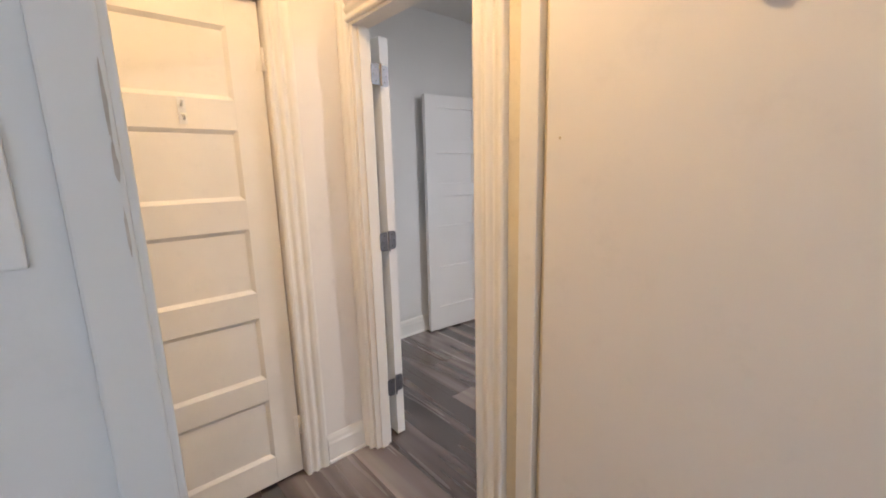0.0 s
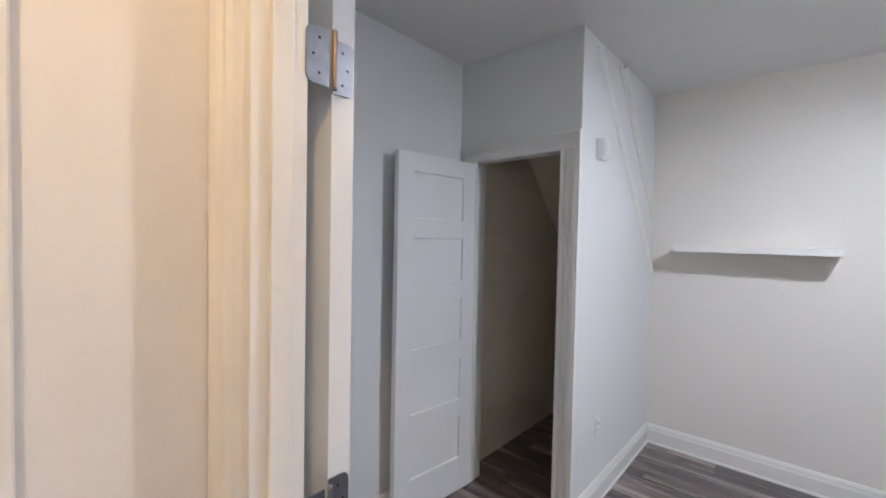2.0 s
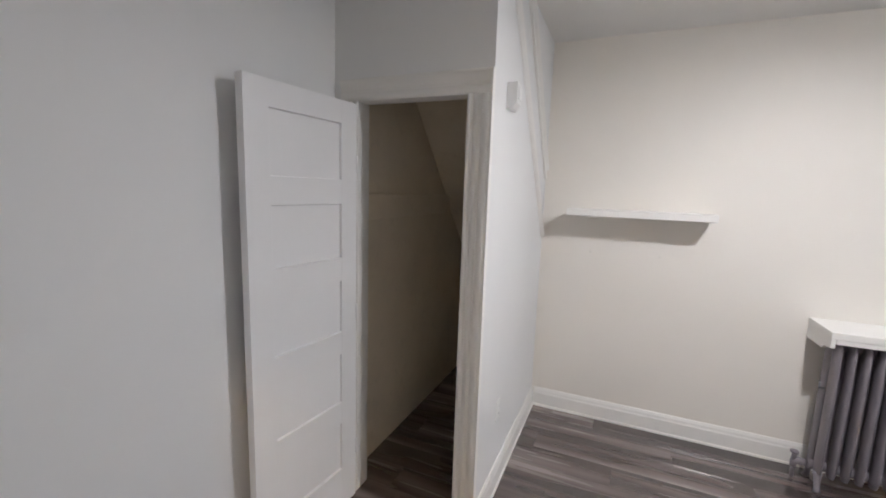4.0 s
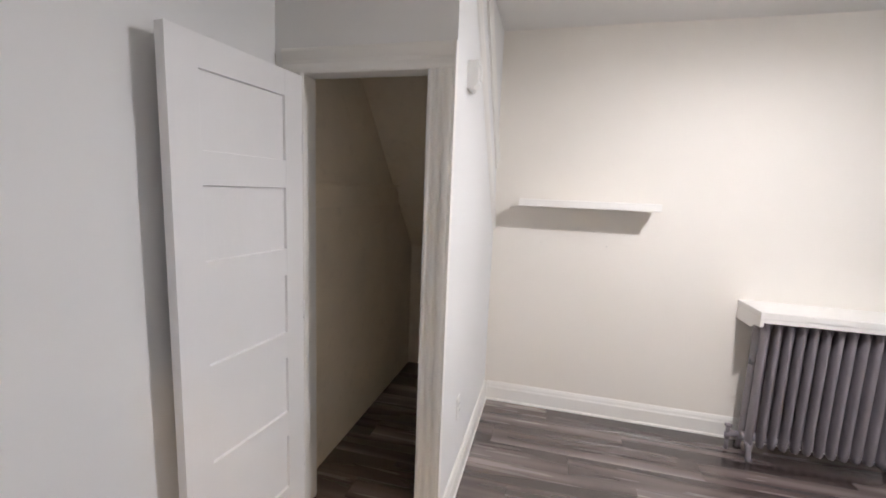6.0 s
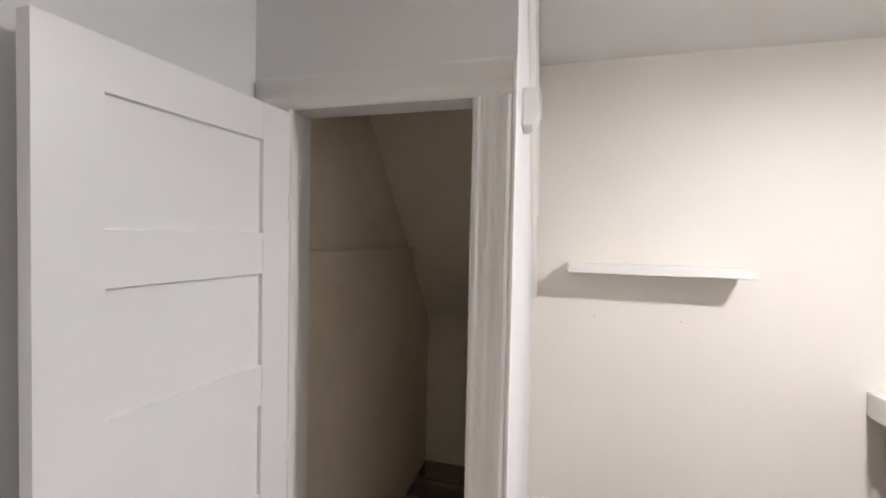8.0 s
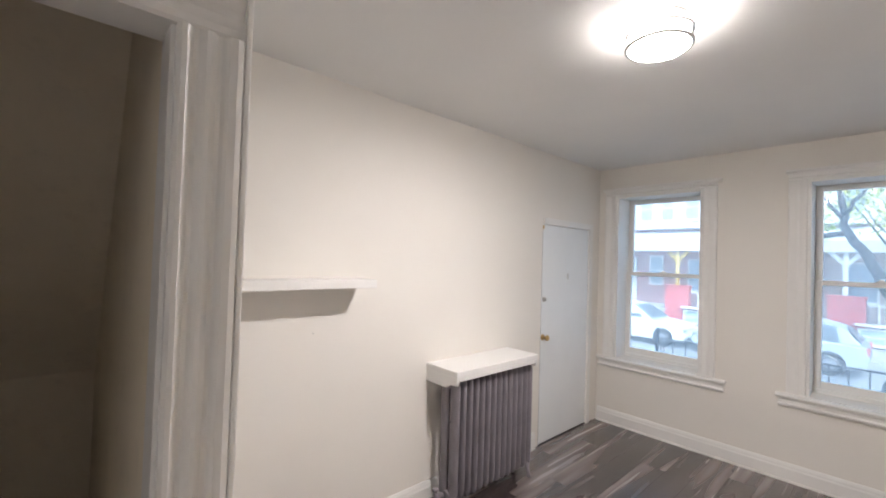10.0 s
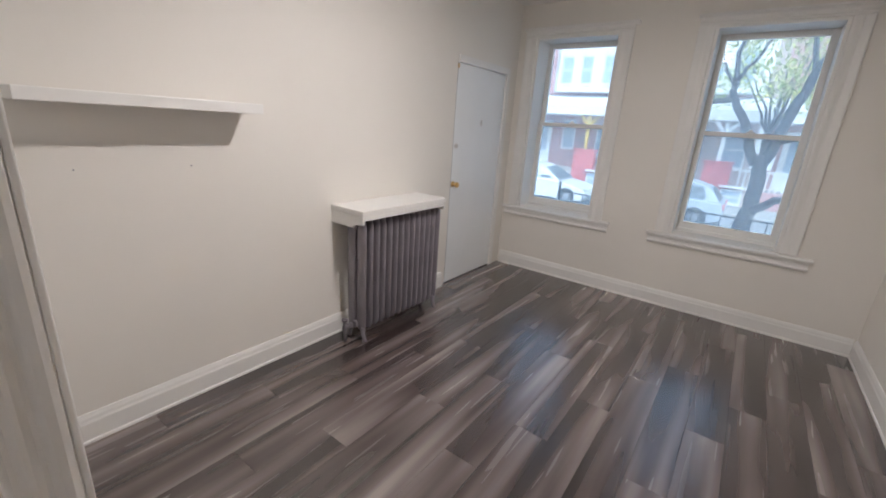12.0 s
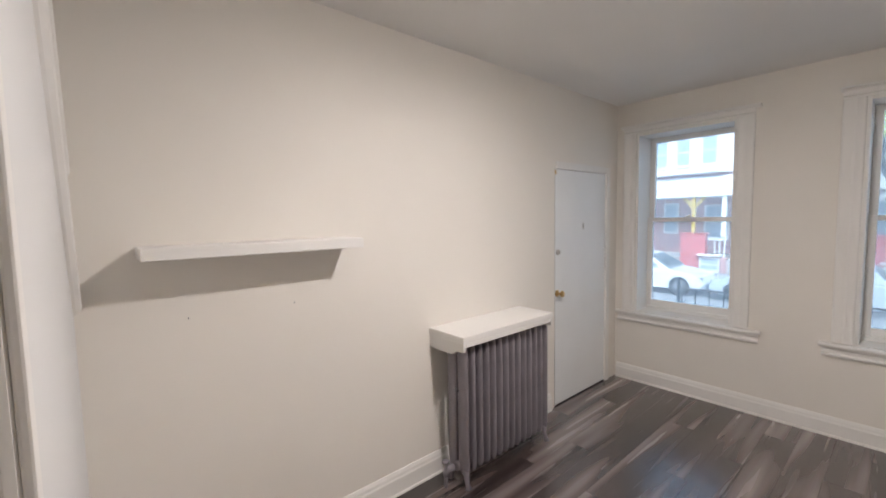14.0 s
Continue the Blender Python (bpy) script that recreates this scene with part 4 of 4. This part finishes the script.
def leaves(bm, centre, radius, count, size, rr):
    c = Vector(centre)
    for _ in range(count):
        d = Vector((rr.gauss(0, 1), rr.gauss(0, 1), rr.gauss(0, 0.8)))
        p = c + d * radius * 0.5
        n = Vector((rr.gauss(0, 1), rr.gauss(0, 1), rr.gauss(0.6, 1))).normalized()
        u = n.orthogonal().normalized()
        u.rotate(Matrix.Rotation(rr.uniform(0, 6.28), 3, n))
        v = n.cross(u)
        s = size * rr.uniform(0.6, 1.3)
        bm.faces.new([bm.verts.new(p + u * s), bm.verts.new(p + v * s * 0.55), bm.verts.new(p - u * s), bm.verts.new(p - v * s * 0.55)])


TX = 12.4
tree = tagged(empty("street_tree", pose(TX, 0, 0)), "grey-barked street tree with a forked leaning trunk and thin yellow-green leaves", "tree")
bm = bmesh.new()
limb(bm, [(0, -2.0, GZ), (0, -2.12, -0.95), (0.05, -2.32, -0.2), (0.05, -2.33, 0.6), (0, -2.27, 1.25)], 0.21, 0.14, 0.03, 12, 1)
part("trunk", bm, BARK, tree)
BOUGHS = (([(0, -2.2, 1.05), (0.1, -1.85, 1.8), (0.1, -1.45, 2.5), (0.2, -1.32, 3.2), (0.3, -1.4, 4.6)], 0.12, 0.04),
         ([(0, -2.35, 1.1), (-0.1, -2.6, 2.1), (-0.2, -2.85, 3.2), (-0.1, -3.4, 4.2), (0, -4.0, 5.6)], 0.13, 0.045),
         ([(0.1, -1.42, 2.5), (0, -1.0, 2.42), (-0.1, -0.5, 2.3), (0, 0.1, 2.6)], 0.07, 0.025),
         ([(0, -2.35, -0.1), (-0.1, -2.75, 0.25), (-0.1, -3.3, 0.4), (-0.1, -4.2, 1.2)], 0.11, 0.045),
         ([(0, -2.45, 1.5), (0.1, -2.95, 1.75), (0.2, -3.4, 2.3), (0.2, -3.9, 2.6)], 0.06, 0.02),
         ([(0.15, -1.38, 2.9), (0.1, -1.75, 3.5), (0.1, -2.25, 4.4)], 0.05, 0.02),
         ([(-0.2, -2.8, 3.0), (-0.2, -2.6, 3.9), (-0.2, -2.3, 5.2)], 0.06, 0.02),
         ([(0.15, -1.4, 2.7), (0.3, -1.1, 3.3), (0.3, -0.7, 4.3)], 0.05, 0.018),
         ([(0.2, -3.2, 2.1), (0.2, -3.2, 2.6), (0.2, -3.5, 3.1)], 0.03, 0.012))
for i, (pts, a, b) in enumerate(BOUGHS):
    bm = bmesh.new()
    limb(bm, pts, a, b, 0.045, 8, i + 5)
    part("limb", bm, BARK, tree)
rr = random.Random(4)
for _ in range(26):
    bm = bmesh.new()
    a = Vector((rr.uniform(-0.6, 1.2), rr.uniform(-3.6, -0.6), rr.uniform(2.4, 4.6)))
    d = Vector((rr.uniform(-0.3, 0.3), rr.uniform(-0.5, 0.5), rr.uniform(0.0, 0.6)))
    tube(bm, [a, a + d * 0.5 + Vector((0, 0.04, 0)), a + d], [0.012, 0.008, 0.003], 5)
    part("twig", bm, BARK, tree)
bm = bmesh.new()
for _ in range(34):
    leaves(bm, (rr.uniform(-0.5, 1.5), rr.uniform(-4.2, -0.3), rr.uniform(3.4, 6.0)), 0.55, 34, 0.06, rr)
part("crown", bm, LEAF, tree)
tree2 = tagged(empty("street_tree", pose(20.0, -2.45, GZ + 0.1)), "street tree with a full yellow-green autumn crown across the road", "tree")
bm = bmesh.new()
limb(bm, [(0, 0, 0), (0.05, 0.05, 1.5), (0, 0.1, 3.2)], 0.15, 0.1, 0.03, 10, 31)
part("trunk", bm, BARK, tree2)
bm = bmesh.new()
for _ in range(9):
    e = (rr.uniform(-1.2, 1.2), rr.uniform(-1.5, 1.7), rr.uniform(4.4, 6.6))
    limb(bm, [(0, 0.1, 3.0), (e[0] * 0.4, e[1] * 0.4, 3.9), e], 0.06, 0.015, 0.05, 6, rr.randint(0, 99))
part("limb", bm, BARK, tree2)
bm = bmesh.new()
for _ in range(70):
    leaves(bm, (rr.uniform(-1.4, 1.4), rr.gauss(0.1, 0.95), rr.uniform(4.2, 7.4)), 0.6, 60, 0.07, rr)
part("crown", bm, LEAF, tree2)


# row of houses across the street
def far_window(h, name, x, y0, y1, z0, z1):
    w = empty(name)
    w.parent = h
    f = 0.07
    bm = bmesh.new()
    for d in ((x - 0.06, x, y0 - f, y0, z0 - f, z1 + f), (x - 0.06, x, y1, y1 + f, z0 - f, z1 + f), (x - 0.059, x - 0.001, y0, y1, z1, z1 + f), (x - 0.11, x - 0.001, y0 - f, y1 + f, z0 - f - 0.04, z0 - f), (x - 0.059, x - 0.001, y0, y1, z0 - f, z0), (x - 0.04, x - 0.002, y0, y1, (z0 + z1) / 2 - 0.03, (z0 + z1) / 2 + 0.03)):
        box(bm, *d)
    part("frame", bm, WHITE_OUT, w)
    block("pane", WIN_FAR, w, (x - 0.02, x - 0.004, y0, y1, z0, z1))


def row_house(y, wall_mat, low_mat, post_mat, label):
    h = tagged(empty("row_house", pose(25.0, y, 0)), label, "house", "row houses across the street")
    W = 3.05
    block("wall", wall_mat, h, (0, 6, -W, W, GZ, 6.6))
    block("roof", SHINGLE, h, (-0.25, 6.2, -W, W, 6.9, 7.15))
    bm = bmesh.new()
    prism(bm, [(0, 0), (-0.25, 0.1), (-0.32, 0.3), (0, 0.3)], (0, -W, 6.6), (1, 0, 0), (0, 0, 1), (0, 1, 0), 2 * W)
    part("cornice", bm, WHITE_OUT, h)
    # upstairs bay
    bm = bmesh.new()
    prism(bm, [(0, 1.75), (-0.75, 1.25), (-0.75, -2.05), (0, -2.55)], (0, 0, 3.7), (1, 0, 0), (0, 1, 0), (0, 0, 1), 2.6)
    part("bay", bm, WHITE_OUT, h)
    for ya, yb in ((0.42, 1.05), (-0.68, -0.1), (-1.92, -1.3)):
        far_window(h, "window", -0.751, ya, yb, 4.15, 5.5)
    # porch with its sloping roof
    bm = bmesh.new()
    prism(bm, [(0, 3.55), (-2.6, 2.85), (-2.6, 2.4), (-2.45, 2.4), (0, 2.42)], (0, -W, 0), (1, 0, 0), (0, 0, 1), (0, 1, 0), 2 * W)
    part("porch_roof", bm, WHITE_OUT, h)
    block("porch_floor", CONCRETE, h, (-2.5, 0, -W, W, GZ, -0.55))
    for yy in (2.75, -2.75):
        block("porch_post", WHITE_OUT, h, (-2.45, -2.27, yy - 0.1, yy + 0.1, 0.45, 2.4), 0.02)
    bm = bmesh.new()
    box(bm, -2.45, -2.31, -1.55, -1.41, 0.66, 2.4)
    for k in (-1, 1):
        prism(bm, [(0, 1.75), (0.5 * k, 2.3), (0.5 * k, 2.4), (0.38 * k, 2.4), (0, 1.95)], (-2.42, -1.48, 0), (0, 1, 0), (0, 0, 1), (1, 0, 0), 0.08)
    part("porch_post", bm, post_mat, h, "bracketed porch post on a painted pier")
    block("porch_wall", low_mat, h, (-2.54, -2.2, -2.05, -0.95, GZ, 0.58), 0.01)
    block("coping", low_mat, h, (-2.58, -2.16, -2.1, -0.9, 0.58, 0.66), 0.01)
    block("porch_base", wall_mat, h, (-2.54, -2.26, 0.55, 2.95, GZ, -0.5), 0.01)
    block("porch_base", wall_mat, h, (-2.54, -2.26, -2.95, -2.07, GZ, -0.5), 0.01)
    for a, b in ((0.6, 2.9), (-2.9, -2.1)):
        rl = empty("porch_railing")
        rl.parent = h
        block("top_rail", WHITE_OUT, rl, (-2.42, -2.34, a, b, 0.3, 0.38), 0.01)
        n = int((b - a) / 0.2)
        for k in range(n):
            y0 = a + 0.1 + k * 0.2
            block("baluster", WHITE_OUT, rl, (-2.4, -2.36, y0 - 0.025, y0 + 0.025, -0.5, 0.3))
    block("cellar_hood", WHITE_OUT, h, (-2.78, -2.52, -2.75, -1.75, -0.45, -0.36), 0.02)
    far_window(h, "window", -2.56, -2.6, -1.9, -1.1, -0.6)
    far_window(h, "window", -0.001, 0.1, 0.72, 0.6, 2.1)
    far_window(h, "window", -0.001, -2.3, -1.3, 0.35, 1.95)
    d = empty("door")
    d.parent = h
    block("door_frame", WHITE_OUT, d, (-0.09, -0.001, 1.5, 2.4, -0.55, 2.1), 0.01)
    block("door_glass", WIN_FAR, d, (-0.1, -0.091, 1.73, 2.17, 0.3, 1.8))
    for i in range(4):
        block("step", CONCRETE, h, (-2.5 - 0.3 * (i + 1), -2.5 - 0.3 * i, -0.6, 0.4, GZ, -0.72 - 0.14 * i), 0.01)
    return h


for i, yc in enumerate((18.9, 12.8, 6.7, 0.6, -5.5, -11.6, -17.7)):
    if i % 2 == 0:
        row_house(yc, BRICK_FAR, RED_PAINT, YELLOW, "red brick row house with white bay and yellow porch post")
    else:
        row_house(yc, TAN_BRICK, RED_PAINT if yc > 0 else TAN_BRICK, WHITE_OUT, "brown brick row house with white bay and columned porch")

# ---- floor planks ----
structure("floor_base", DARK, [(WEST - 0.1, EAST + 0.28, SOUTH - 0.1, 0.13, -0.12, -0.006), (WEST - 0.1, -0.02, 0.131, 0.54, -0.12, -0.006), (0.06, EAST + 0.28, -6.3, SOUTH - 0.101, -0.12, -0.006)], "subfloor under the planks", "floor")
floor = tagged(empty("floor"), "dark grey-brown wood-look vinyl plank floor", "floor", kind="structure")
PW, PL = 0.182, 1.22
plank_meshes = {}


def plank(x0, x1, y0, y1):
    key = (round(x1 - x0, 3), round(y1 - y0, 3))
    if key not in plank_meshes:
        bm = bmesh.new()
        l, w = key
        c = 0.0012
        a = [bm.verts.new(p) for p in ((0.0003, 0.0003, -0.006), (l - 0.0003, 0.0003, -0.006), (l - 0.0003, w - 0.0003, -0.006), (0.0003, w - 0.0003, -0.006))]
        b = [bm.verts.new((v.co.x, v.co.y, -c * 0.7)) for v in a]
        t = [bm.verts.new(p) for p in ((c, c, 0), (l - c, c, 0), (l - c, w - c, 0), (c, w - c, 0))]
        bm.faces.new(t)
        for lo, hi in ((a, b), (b, t)):
            for i in range(4):
                bm.faces.new([lo[i], lo[(i + 1) % 4], hi[(i + 1) % 4], hi[i]])
        plank_meshes[key] = mesh_of("plank", bm, PLANK)
    ob = new("plank", plank_meshes[key])
    ob.parent = floor
    ob.location = (x0, y0, 0)


rng = random.Random(11)
y = -6.19
row = 0
while y < 0.44:
    lo, hi = (WEST, EAST) if y > SOUTH - 0.12 else (0.1, EAST)
    if y > -0.1:
        hi = -0.05 if y > 0.0 else EAST
    x = lo - (row * 0.437 + rng.random() * 0.25) % PL
    while x < hi:
        a, b = max(x, lo), min(x + PL, hi)
        if b - a > 0.02:
            plank(round(a, 2), round(b, 2), round(y, 3), round(y + PW, 3))
        x += PL
    y += PW
    row += 1
